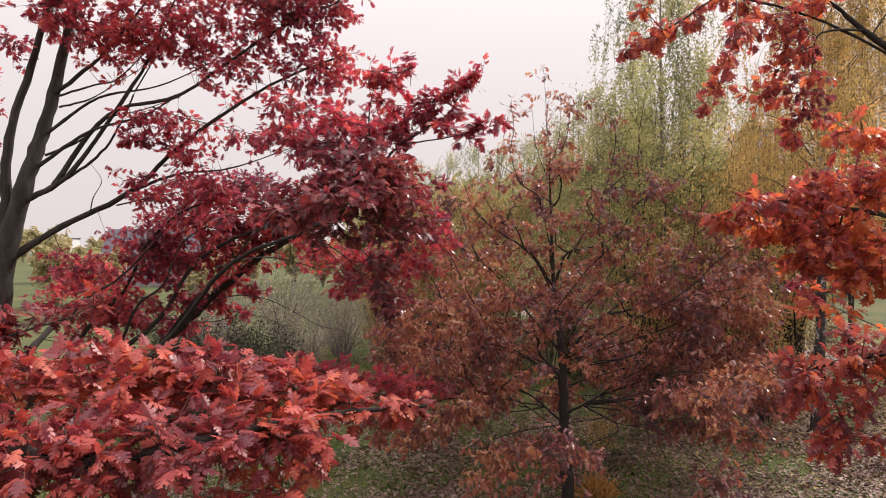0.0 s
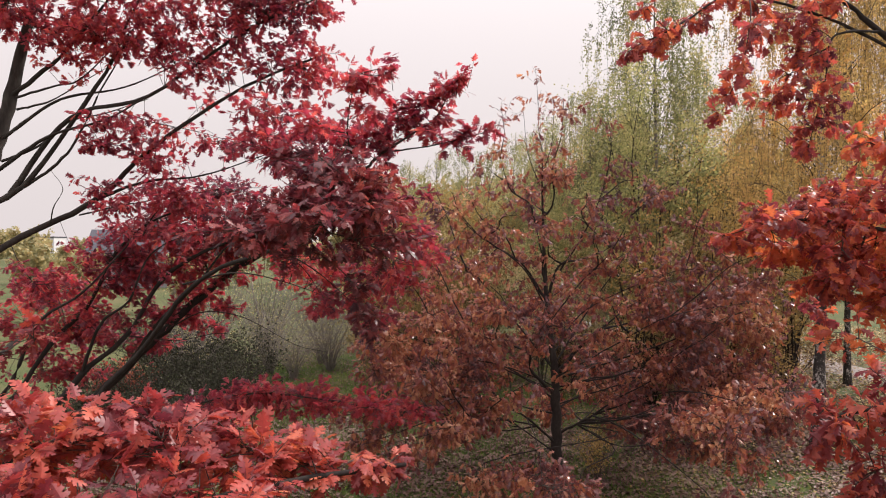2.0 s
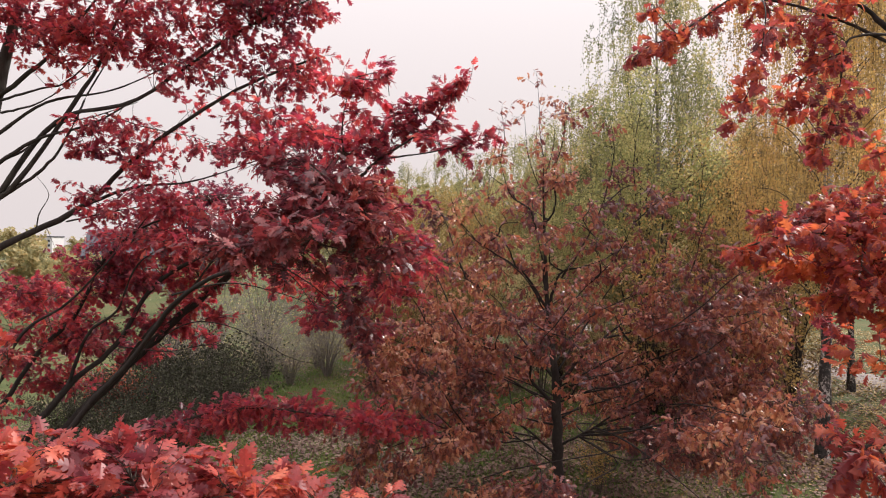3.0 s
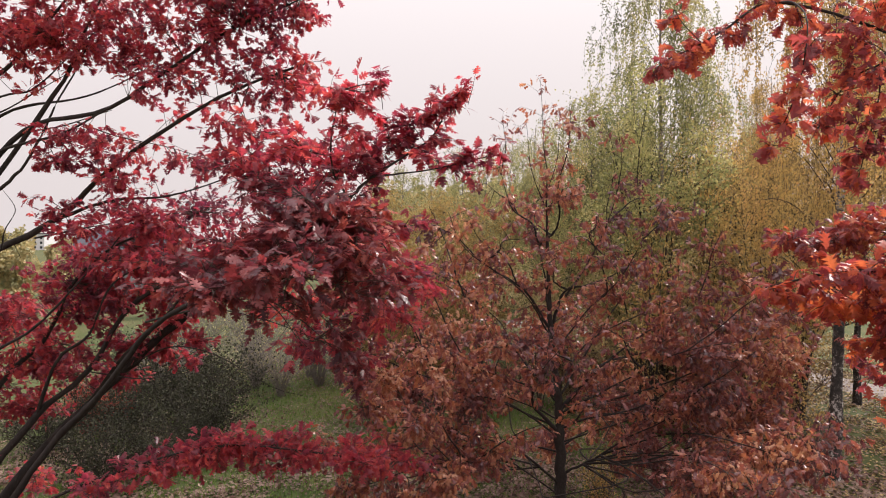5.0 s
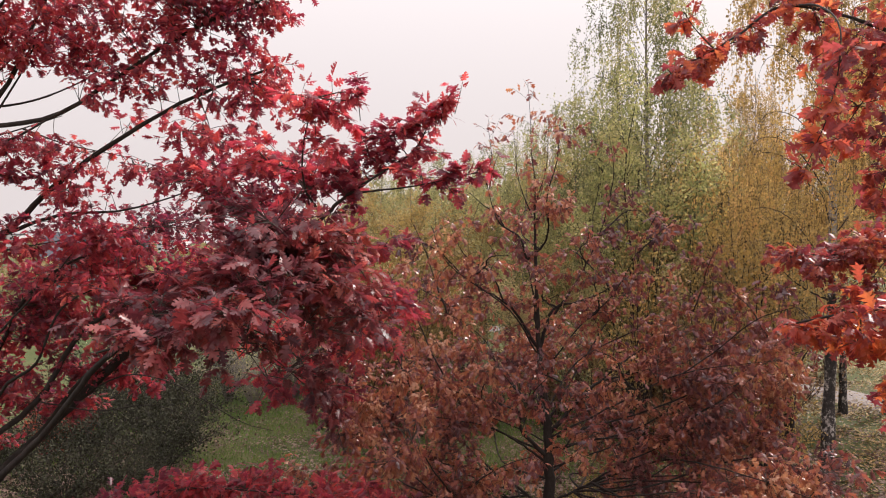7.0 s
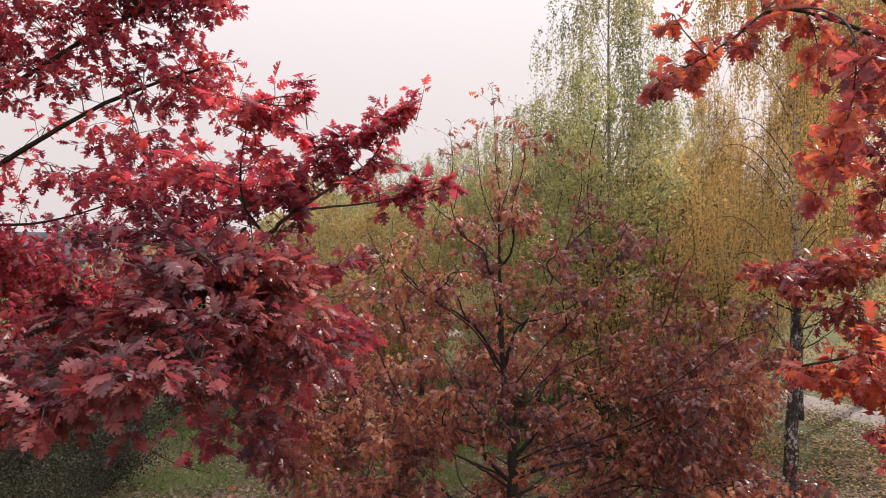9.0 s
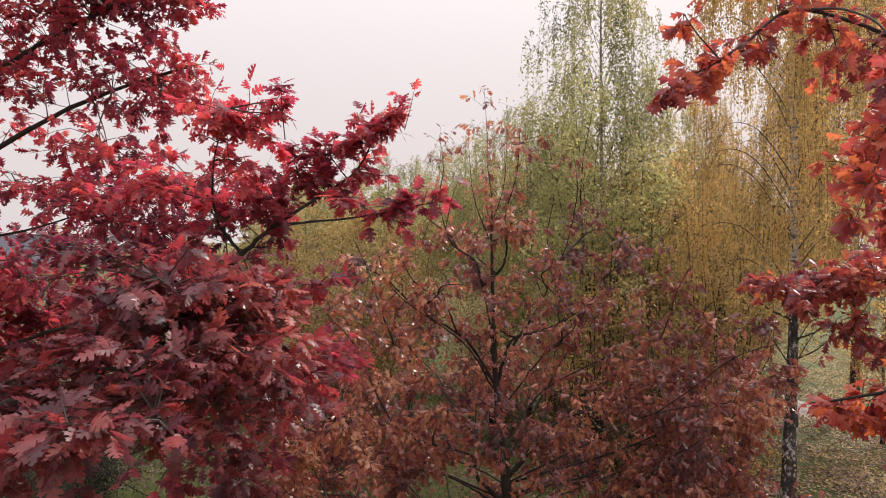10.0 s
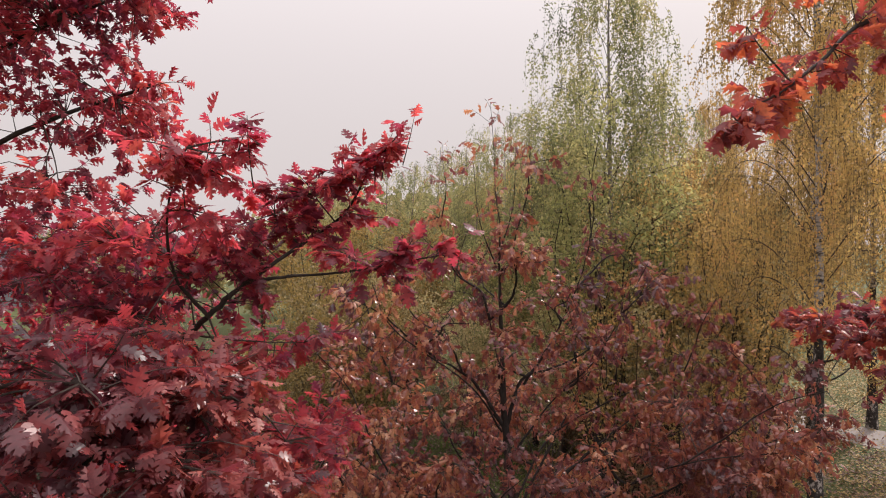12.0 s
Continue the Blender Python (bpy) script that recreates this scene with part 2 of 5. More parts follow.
def tube(line, radii, sides):
    """A tapered tube along a line."""
    n = len(line)
    tang = unit(np.gradient(line, axis=0))
    side = unit(np.cross(tang, np.where(np.abs(tang[:, 2:]) > 0.9, np.array((1.0, 0, 0)), UP)))
    other = np.cross(tang, side)
    ang = np.arange(sides) * 2 * np.pi / sides
    ring = side[:, None, :] * np.cos(ang)[None, :, None] + other[:, None, :] * np.sin(ang)[None, :, None]
    verts = (line[:, None, :] + ring * np.asarray(radii)[:, None, None]).reshape(-1, 3)
    i, j = np.meshgrid(np.arange(n - 1), np.arange(sides), indexing="ij")
    a = (i * sides + j).ravel()
    b = (i * sides + (j + 1) % sides).ravel()
    return verts, np.concatenate([np.stack([a, b, a + sides], 1), np.stack([b, b + sides, a + sides], 1)])


def knotty(line, radii, amount):
    """Slight bends and swellings."""
    wob = RNG.normal(0, amount, line.shape)
    wob[0] = wob[-1] = 0
    return line + wob * np.asarray(radii)[:, None], np.asarray(radii) * (1 + RNG.normal(0, 0.06, len(radii)))


# ---- leaf shapes: y runs from stalk to tip, x across, z up from the blade ----
def lobed_leaf(curl=0.10, cup=0.12, wide=1.0, lean=0.0):
    """Red oak leaf on its stalk: three pairs of toothed lobes parted by deep bays, and a toothed end lobe."""
    mid = (0.10, 0.34, 0.57, 0.76)
    reach = (0.27, 0.40, 0.30)
    v, tris = [(-0.012, -0.28, 0.05), (0.012, -0.28, 0.05), (0, 0.02, 0)], [(0, 1, 2)]

    def put(x, y):
        v.append((x * wide + lean * y * y, y, 0.03 - curl * y * y - cup * abs(x) - 0.9 * cup * x * x))
        return len(v) - 1

    spine = [put(0, y) for y in mid]
    tip = put(0, 1.0)
    for sx in (-1, 1):
        def tri(a, b, c):
            tris.append((a, b, c) if sx > 0 else (a, c, b))
        bays = [put(sx * w, y) for w, y in zip((0.03, 0.075, 0.085, 0.06), mid)]
        tri(2, bays[0], spine[0])
        for k in range(3):
            y0, w = mid[k], reach[k]
            low, out, notch, high, in_ = (put(sx * w * f, y0 + g) for f, g in ((0.62, 0.04), (1.0, 0.13), (0.78, 0.155), (0.86, 0.25), (0.46, 0.19)))
            tri(spine[k], bays[k], spine[k + 1])
            tri(spine[k + 1], bays[k], bays[k + 1])
            tri(bays[k], in_, bays[k + 1])
            tri(bays[k], low, in_)
            tri(low, notch, in_)
            tri(low, out, notch)
            tri(in_, notch, high)
        side, notch = put(sx * 0.15, 0.90), put(sx * 0.06, 0.92)
        tri(spine[3], bays[3], notch)
        tri(bays[3], side, notch)
        tri(spine[3], notch, tip)
    return np.array(v, float), np.array(tris)


def simple_lobed_leaf(lobes, curl=0.12, wide=1.0):
    """Lobed leaf for crowns farther off: one pointed triangle a lobe."""
    ys = np.linspace(0.16, 0.86, lobes + 1)
    v, tris = [(0, 0, 0), (0, 1.0, -curl * 1.3)], []
    for sx in (-1, 1):
        bays = []
        for y in ys:
            bays.append(len(v))
            v.append((sx * 0.09, y, 0.04 - curl * y * y))
        for k in range(lobes):
            c = 0.5 * (ys[k] + ys[k + 1])
            v.append((sx * wide * (0.44 if 0 < k or lobes < 3 else 0.32), c + 0.12, -0.08 - curl * c * c))
            tris.append((bays[k], len(v) - 1, bays[k + 1]) if sx > 0 else (bays[k], bays[k + 1], len(v) - 1))
    half = len(v) // 2 - 1
    a = [0] + list(range(2, 3 + lobes)) + [1]
    b = [0] + list(range(2 + half, 3 + half + lobes)) + [1]
    for k in range(len(a) - 1):
        if k > 0:
            tris.append((a[k], b[k], a[k + 1]))
        if k < len(a) - 2:
            tris.append((b[k], b[k + 1], a[k + 1]))
    return np.array(v, float), np.array(tris)


def plain_leaf(width=0.3, curl=0.1):
    """Small oval leaf of four triangles."""
    v = np.array([(0, 0, 0), (width, 0.42, -0.03), (0, 0.5, 0.05), (-width, 0.42, -0.03), (0, 1, -curl)], float)
    return v, np.array([(0, 1, 2), (0, 2, 3), (1, 4, 2), (2, 4, 3)])


def tiny_leaf(width=0.38):
    """Diamond leaf of two triangles, folded on its midrib."""
    v = np.array([(0, 0, 0), (width, 0.45, 0.06), (0, 1, -0.06), (-width, 0.45, 0.06)], float)
    return v, np.array([(0, 1, 2), (0, 2, 3)])


OAK_LEAF = [lobed_leaf(0.06, 0.10), lobed_leaf(0.22, 0.22, 0.9, 0.08), lobed_leaf(-0.05, 0.28, 0.95, -0.10), lobed_leaf(0.36, 0.05, 1.0, 0.05)]
OAK_LEAF_FAR = [simple_lobed_leaf(3, 0.06, 0.95), simple_lobed_leaf(3, 0.28, 0.8), simple_lobed_leaf(2, 0.18, 0.75)]
TINY = tiny_leaf()


def leaf_frames(way, face):
    y = unit(way)
    x = unit(np.cross(y, face))
    return x, y, np.cross(x, y)


def lay_leaves(shape, pos, way, face, size):
    """Vertices and triangles of many leaves."""
    v, t = shape
    x, y, z = leaf_frames(way, face)
    s = np.asarray(size)[:, None, None]
    verts = pos[:, None, :] + s * (v[None, :, 0:1] * x[:, None] + v[None, :, 1:2] * y[:, None] + v[None, :, 2:3] * z[:, None])
    tris = t[None] + (np.arange(len(pos)) * len(v))[:, None, None]
    return verts.reshape(-1, 3), tris.reshape(-1, 3)


class Foliage:
    """Twigs and leaves of one tree while it grows."""

    def __init__(self, size, droop=0.3, tumble=0.55, flat=1.0):
        self.twigs, self.size, self.droop, self.tumble, self.flat = Bag(), size, droop, tumble, flat
        self.pos, self.way, self.face, self.scale = [], [], [], []

    def rosette(self, tip, way, count, spread=0.10):
        """Oak leaves crowd together at the end of a shoot."""
        way = unit(np.asarray(way, float))
        rad = RNG.normal(size=(count, 3))
        rad = unit(rad - (rad @ way)[:, None] * way) * np.array((1, 1, self.flat))
        back = RNG.random(count) ** 1.5
        d = unit(way * (0.75 - 0.6 * back[:, None]) + rad * (0.55 + 0.5 * back[:, None]) - UP * self.droop * RNG.random((count, 1)))
        self.pos.append(tip - way * (back * spread * 2.2)[:, None] + rad * 0.015)
        self.way.append(d)
        self.face.append(unit(UP + RNG.normal(0, self.tumble, (count, 3))))
        self.scale.append(self.size * RNG.uniform(0.7, 1.25, count))

    def spray(self, start, tip, leaves, radius=0.007):
        start, tip = np.asarray(start, float), np.asarray(tip, float)
        span = np.linalg.norm(tip - start)
        mid = 0.5 * (start + tip) + np.array((0, 0, 0.05 * span)) + RNG.normal(0, 0.05 * span, 3)
        line = smooth_line([start, mid, tip], 2)
        self.twigs.add(*tube(line, np.linspace(radius, 0.0025, len(line)), 3))
        way = tip - mid
        self.rosette(tip, way, leaves, 0.08 + 0.05 * RNG.random())
        if span > 0.45:
            self.rosette(line[3] + RNG.normal(0, 0.05, 3), way + RNG.normal(0, 0.3, 3), max(2, leaves // 2))

    def cluster(self, wood, centre, radii, sprays, leaves=8):
        """A bough off the nearest wood that bears a cloud of leafy shoots."""
        centre, radii = np.asarray(centre, float), np.asarray(radii, float)
        gap = np.linalg.norm(wood - centre, axis=1)
        root = wood[np.argmin(gap)]
        span = gap.min()
        mid = 0.5 * (root + centre) + np.array((0, 0, 0.03 * span)) + RNG.normal(0, 0.045 * span, 3)
        line = smooth_line([root, mid, centre], 5)
        self.twigs.add(*tube(line, np.linspace(0.007 + 0.004 * min(span, 2), 0.004, len(line)), 5))
        base = np.vstack([line[len(line) // 3:], wood[gap < radii.max() * 1.1]])
        for _ in range(sprays):
            d = unit(RNG.normal(size=3))
            goal = centre + d * radii * RNG.random() ** 0.45
            near = np.linalg.norm(base - goal, axis=1) + RNG.random(len(base)) * 0.4
            self.spray(base[np.argmin(near)], goal, RNG.integers(leaves - 3, leaves + 3))

    def finish(self, tree, shape, mat, twig_mat, nearest=None, singles=0, label="", lead=""):
        child("fine_branching", self.twigs.mesh("fine_branching", twig_mat), tree, kind="stuff")
        pos, way, face, scale = (np.concatenate(a) for a in (self.pos, self.way, self.face, self.scale))
        kinds = RNG.integers(len(shape), size=len(pos))
        rest = np.ones(len(pos), bool)
        if singles:
            pick = np.argsort(np.linalg.norm(pos - np.asarray(nearest), axis=1))[:singles]
            rest[pick] = False
            ones = [tri_mesh("leaf", *one, mat) for one in (OAK_LEAF if shape is OAK_LEAF_FAR else shape)]
            x, y, z = leaf_frames(way[pick], face[pick])
            for k, i in enumerate(pick):
                ob = child("leaf", ones[k % len(ones)], tree)
                m = Matrix((x[k], y[k], z[k])).transposed().to_4x4()
                ob.matrix_basis = Matrix.Translation(pos[i]) @ m @ Matrix.Scale(scale[i], 4)
        bag = Bag()
        for k, one in enumerate(shape):
            some = rest & (kinds == k)
            bag.add(*lay_leaves(one, pos[some], way[some], face[some], scale[some]))
        child("crown", bag.mesh("crown", mat), tree, label, "stuff")


def wood_part(name, tree, points, r0, r1, mat, sides=9, steps=6, knots=0.12, taper=0.8):
    """A trunk or limb as a tapered, slightly knotty tube. Returns its line."""
    line = smooth_line(points, steps)
    along = np.linspace(0, 1, len(line))
    radii = r0 + (r1 - r0) * along ** taper
    bent, radii = knotty(line, radii, knots)
    v, t = tube(bent, radii, sides)
    child(name, tri_mesh(name, v, t, mat, True), tree)
    return bent


def tree_at(name, x, y, label, category="tree", group=""):
    e = new(name)
    e.location = (x, y, gz(x, y))
    return tagged(e, label, category, group)


# ---- ground ----
def ease(t):
    t = np.clip(t, 0, 1)
    return t * t * (3 - 2 * t)


def gz(x, y):
    """Height of the ground: level under the oaks, then a gentle rise."""
    rise = 0.75 * ease((np.asarray(y, float) - 15) / 9) + 0.9 * ease((np.asarray(y, float) - 25) / 50)
    return rise + 0.04 * np.sin(np.asarray(x) * 0.7 + 1) * np.cos(np.asarray(y) * 0.53)


def make_ground():
    near = np.arange(-60, 61, 1.0)
    far = 60 * 1.35 ** np.arange(1, 14)
    axis = np.concatenate([-far[::-1], near, far])
    gx, gy = np.meshgrid(axis, axis + 20, indexing="ij")
    z = gz(gx, gy)
    v = np.stack([gx, gy, z], -1).reshape(-1, 3)
    n = len(axis)
    i, j = np.meshgrid(np.arange(n - 1), np.arange(n - 1), indexing="ij")
    a = (i * n + j).ravel()
    t = np.concatenate([np.stack([a, a + n, a + 1], 1), np.stack([a + 1, a + n, a + n + 1], 1)])
    tagged(new("ground", tri_mesh("ground", v, t, earth, True)), "mown grass strewn with fallen leaves", "ground", kind="structure")


make_ground()


def path_strip(name, points, width, label):
    line = smooth_line([(x, y, 0) for x, y in points], 8)
    tang = unit(np.gradient(line, axis=0))
    side = np.stack([tang[:, 1], -tang[:, 0], np.zeros(len(line))], 1)
    rows = []
    for k, (off, up) in enumerate(((-0.5, -0.1), (-0.47, 0.015), (0, 0.035), (0.47, 0.015), (0.5, -0.1))):
        q = line + side * off * width
        q[:, 2] = gz(q[:, 0], q[:, 1]) + up
        rows.append(q)
    v = np.stack(rows, 1).reshape(-1, 3)
    a = (np.arange(len(line) - 1)[:, None] * 5 + np.arange(4)).ravel()
    t = np.concatenate([np.stack([a, a + 5, a + 1], 1), np.stack([a + 1, a + 5, a + 6], 1)])
    tagged(new(name, tri_mesh(name, v, t, path_stone)), label, "path", kind="structure")


path_strip("path", [(36, 16.5), (28, 22.5), (23.4, 27.4), (20.9, 31.8), (19.4, 36.2), (18.2, 40.6), (16, 44), (10, 51), (0, 60)], 2.8, "pale trodden gravel footpath through the grass")

# ---- large oak with long low limbs ----
oak = tree_at("red_oak", -9.4, 14.4, "tall red oak with crimson leaves and long rising limbs")
O = np.array(oak.location)


def local(points, origin):
    return [np.asarray(p, float) - origin for p in points]


trunk = wood_part("trunk", oak, local([(-9.4, 14.4, -0.3), (-9.45, 14.4, 1.2), (-9.5, 14.35, 3), (-9.35, 14.3, 5.6), (-9.05, 14.3, 7.1), (-8.75, 14.4, 8.3), (-8.5, 14.6, 9.4), (-8.24, 14.8, 11), (-7.9, 15, 12.8), (-7.3, 15, 14.4)], O), 0.36, 0.03, oak_bark, 14, knots=0.05, taper=0.9)
HIGH_LIMBS = [
    ([(-8.6, 14.4, 8.3), (-7.4, 14.2, 9.0), (-6.2, 14.0, 9.3), (-5.0, 13.8, 9.9)], 0.045),
    ([(-8.35, 14.6, 9.9), (-7.3, 14.4, 10.6), (-6.3, 14.2, 11.6), (-5.6, 14.2, 12.6)], 0.05),
    ([(-8.5, 14.5, 9.0), (-7.4, 14.6, 9.8), (-6.2, 14.8, 10.1), (-4.9, 14.6, 10.6)], 0.04),
    ([(-7.0, 15.2, 7.83), (-5.9, 15.0, 8.2), (-4.6, 14.7, 8.3), (-3.2, 14.4, 8.7)], 0.04),
    ([(-9.22, 14.3, 6.3), (-9.25, 14.35, 7.4), (-9.2, 14.4, 8.9), (-8.75, 14.6, 10.8), (-8.4, 14.8, 12.9), (-8.3, 14.9, 14.6)], 0.15),
]
HIGH_LIMBS += [
    ([(-8.74, 14.3, 7.6), (-7.84, 14.4, 8.24), (-6.4, 14.4, 10.3), (-5.96, 14.2, 11.05), (-5.2, 14, 12.3)], 0.065),
    ([(-8.27, 14.4, 7.9), (-7.1, 14.4, 9.4), (-5.48, 14.2, 9.8), (-3.54, 14, 11), (-2.1, 13.6, 11.5)], 0.06),
    ([(-9.22, 14.3, 6.3), (-8.3, 14.8, 7.05), (-7, 15.2, 7.83), (-5.5, 14.6, 8.9), (-3.54, 14, 9.94), (-2, 13.8, 10.5)], 0.085),
]
HIGH_LIMBS += [
    ([(-8.68, 14.4, 7.7), (-7.97, 14.42, 8.06), (-7.26, 14.43, 8.6), (-6.84, 14.45, 9.27), (-6.55, 14.47, 9.93), (-6.2, 14.48, 10.54), (-5.96, 14.5, 11.15)], 0.04),
    ([(-8.14, 14.4, 9.56), (-7.5, 14.43, 9.74), (-6.91, 14.47, 10.11), (-6.32, 14.5, 10.48)], 0.024),
    ([(-8.14, 14.4, 9.8), (-7.37, 14.42, 10.04), (-6.9, 14.45, 10.19), (-6.07, 14.48, 11.02), (-5.36, 14.5, 11.63)], 0.026),
    ([(-7.6, 14.6, 7.3), (-7.44, 14.43, 7.64), (-7.28, 14.47, 8.01), (-7.53, 14.5, 8.37)], 0.016),
    ([(-6.16, 14.4, 9.56), (-5.46, 14.43, 9.32), (-4.62, 14.47, 9.15), (-3.79, 14.5, 8.92)], 0.015),
    ([(-7.12, 14.8, 7.5), (-5.94, 14.43, 7.7), (-4.87, 14.47, 7.89), (-4.15, 14.5, 8.01)], 0.018),
    ([(-5.69, 14.4, 7.04), (-5.52, 14.43, 7.4), (-5.23, 14.47, 7.71), (-4.64, 14.5, 7.83)], 0.018),
    ([(-8.44, 14.4, 8.54), (-7.74, 14.42, 8.84), (-7.15, 14.45, 9.33), (-6.44, 14.48, 9.51), (-5.6, 14.5, 9.8)], 0.03),
]
LOW_LIMBS = [
    ([(-9.45, 14.4, 1.0), (-8.6, 15.2, 1.9), (-6.95, 15.7, 3.85), (-5.95, 15.9, 4.9), (-4.95, 16.0, 5.85), (-4.0, 15.6, 6.5), (-2.9, 14.9, 7.0), (-2.2, 13.9, 7.3), (-1.6, 12.8, 7.65), (-1.05, 11.85, 8.08)], 0.125),
    ([(-1.05, 11.85, 8.08), (-0.75, 11.76, 8.34), (-0.42, 11.8, 8.42), (0.1, 11.6, 8.47), (0.9, 11.25, 8.62)], 0.026),
    ([(-1.05, 11.85, 8.08), (-1.24, 11.5, 8.45), (-1.17, 11.0, 8.95), (-1.0, 10.85, 9.4)], 0.02),
    ([(-0.75, 11.76, 8.36), (-0.2, 12.0, 8.75), (0.12, 12.1, 9.0), (0.35, 12.0, 9.4), (0.57, 11.65, 9.65)], 0.02),
    ([(-9.4, 14.3, 1.5), (-8.2, 14.6, 2.8), (-7.2, 15.0, 4.2), (-6.3, 15.1, 5.0), (-5.6, 15.0, 6.1), (-4.7, 14.8, 6.7), (-3.6, 14.6, 7.1), (-2.6, 14.2, 7.5)], 0.085),
    ([(-9.4, 14.3, 2.6), (-8.7, 15.0, 3.6), (-7.9, 15.3, 4.9), (-7.2, 15.3, 5.6), (-6.6, 15.2, 6.7), (-5.7, 15.0, 7.4), (-4.6, 14.8, 7.7)], 0.07),
    ([(-9.4, 14.3, 0.9), (-8.3, 13.9, 1.7), (-7.2, 13.6, 2.6), (-6.1, 13.5, 4.1), (-5.2, 13.3, 5.0), (-4.3, 12.8, 6.0), (-3.5, 12.3, 6.5), (-2.6, 11.4, 6.75), (-1.9, 10.5, 6.95), (-1.4, 9.6, 7.1), (-1.0, 8.6, 7.2)], 0.075),
    ([(-1.9, 10.5, 6.95), (-1.4, 10.2, 7.4), (-0.9, 10.5, 7.7)], 0.02),
    ([(-9.45, 14.4, 2.0), (-8.9, 14.1, 3.3), (-8.0, 13.9, 4.2), (-7.4, 13.8, 5.4), (-6.5, 13.7, 6.0), (-5.6, 13.6, 6.9)], 0.06),
    ([(-6.6, 15.75, 4.25), (-5.5, 15.0, 5.4), (-4.7, 14.7, 6.1), (-3.9, 14.2, 6.9), (-3.1, 13.8, 7.1)], 0.045),
    ([(-7.2, 15.0, 4.2), (-6.6, 14.6, 5.3), (-5.9, 14.3, 5.8), (-5.4, 14.1, 6.7), (-4.4, 13.8, 7.2)], 0.04),
]
LOW_LIMBS += [
    ([(-7.2, 13.6, 2.6), (-5.8, 13.0, 3.4), (-4.4, 12.7, 4.0), (-3.2, 12.7, 4.3), (-2.0, 13.0, 4.15), (-0.7, 13.4, 3.8)], 0.03),
    ([(-5.95, 15.9, 4.9), (-4.7, 14.8, 5.5), (-3.6, 14.0, 5.5), (-2.5, 13.5, 5.05), (-1.95, 13.3, 4.95)], 0.016),
    ([(-6.3, 15.1, 5.0), (-5.0, 14.4, 5.0), (-3.9, 13.9, 5.2), (-3.0, 13.7, 4.9)], 0.014),
    ([(-4.3, 12.8, 6.2), (-3.4, 12.9, 6.4), (-2.5, 13.1, 6.2), (-1.7, 13.1, 5.9)], 0.018),
]
BACK_LIMBS = [
    ([(-9.3, 14.3, 5.2), (-11, 15.2, 6.5), (-13, 16, 8.5), (-14.5, 16.5, 10)], 0.13),
    ([(-9.4, 14.3, 4.2), (-11, 13.2, 5.2), (-13.2, 12.4, 6.3), (-15, 12, 7)], 0.12),
    ([(-9.1, 14.3, 6.6), (-10.6, 16.2, 8.2), (-12.6, 17.6, 10), (-13.6, 18.5, 11.3)], 0.12),
    ([(-9.4, 14.3, 3.6), (-9.6, 16.2, 4.4), (-9.8, 18.6, 5.2), (-10, 20, 5.8)], 0.11),
]
leaves = Foliage(0.148, 0.25, 0.45)
wood = []
for pts, r in HIGH_LIMBS + LOW_LIMBS + BACK_LIMBS:
    # limbs that start below 6 m: shade under the crown put into darker bark
    wood.append(wood_part("limb", oak, local(pts, O), r, r * 0.22, oak_bark if pts[0][2] > 6 else dark_bark, 9, knots=0.16))
wood = np.vstack(wood)
# clouds of leaves: centre, radii, shoots
UPPER = [
    ((-9.1, 14.2, 10.8), (0.7, 0.6, 0.4), 14), ((-7.7, 14.2, 11.2), (0.7, 0.6, 0.4), 20), ((-6.9, 14.2, 10.5), (0.7, 0.6, 0.4), 16),
    ((-6.2, 14.2, 11.3), (0.7, 0.6, 0.4), 18), ((-8.2, 14.2, 11.6), (0.7, 0.6, 0.4), 16), ((-6.0, 14.3, 11.5), (1.2, 1.1, 0.9), 70),
    ((-4.6, 14.2, 11.2), (1.1, 1.0, 0.9), 75), ((-3.2, 14.0, 11.4), (1.1, 1.0, 0.8), 75), ((-5.2, 14.2, 12.7), (1.5, 1.2, 0.8), 80),
    ((-2.9, 14.0, 12.6), (1.2, 1.2, 0.7), 70), ((-4.0, 14.1, 10.2), (1.1, 0.9, 0.5), 45),
]
UPPER += [
    ((-2.4, 13.9, 10.3), (0.8, 0.8, 0.7), 50), ((-7.2, 14.8, 11.3), (0.8, 0.9, 0.6), 30), ((-7.9, 13.8, 11.6), (0.8, 0.8, 0.7), 40),
    ((-8.3, 14.8, 13.8), (1.5, 1.3, 1.0), 60), ((-7.0, 14.2, 12.6), (1.0, 0.9, 0.7), 55), ((-6.4, 14.0, 10.9), (0.8, 0.8, 0.5), 40),
    ((-3.6, 14.0, 11.9), (1.2, 1.0, 0.6), 60), ((-2.2, 13.8, 11.4), (0.7, 0.8, 0.6), 40), ((-5.2, 14.1, 10.7), (0.9, 0.8, 0.5), 40),
]
MIDDLE = [
    ((-6.3, 14.3, 9.2), (0.7, 0.6, 0.3), 20), ((-5.6, 14.3, 9.2), (0.6, 0.6, 0.25), 18), ((-6.5, 14.5, 8.05), (0.6, 0.6, 0.22), 16),
    ((-1.7, 12.4, 8.9), (0.7, 0.7, 0.35), 24), ((-2.8, 13.0, 9.25), (0.7, 0.6, 0.3), 22), ((-2.8, 12.7, 8.6), (0.7, 0.6, 0.3), 26),
    ((-2.1, 12.4, 8.4), (0.7, 0.6, 0.3), 28), ((-5.5, 14.6, 9.0), (0.9, 0.8, 0.35), 25), ((-4.2, 14.4, 8.9), (1.2, 0.9, 0.4), 30),
    ((-2.9, 14.1, 8.8), (1.0, 0.9, 0.5), 32), ((-5.6, 15.0, 8.0), (1.0, 0.9, 0.4), 40),
]
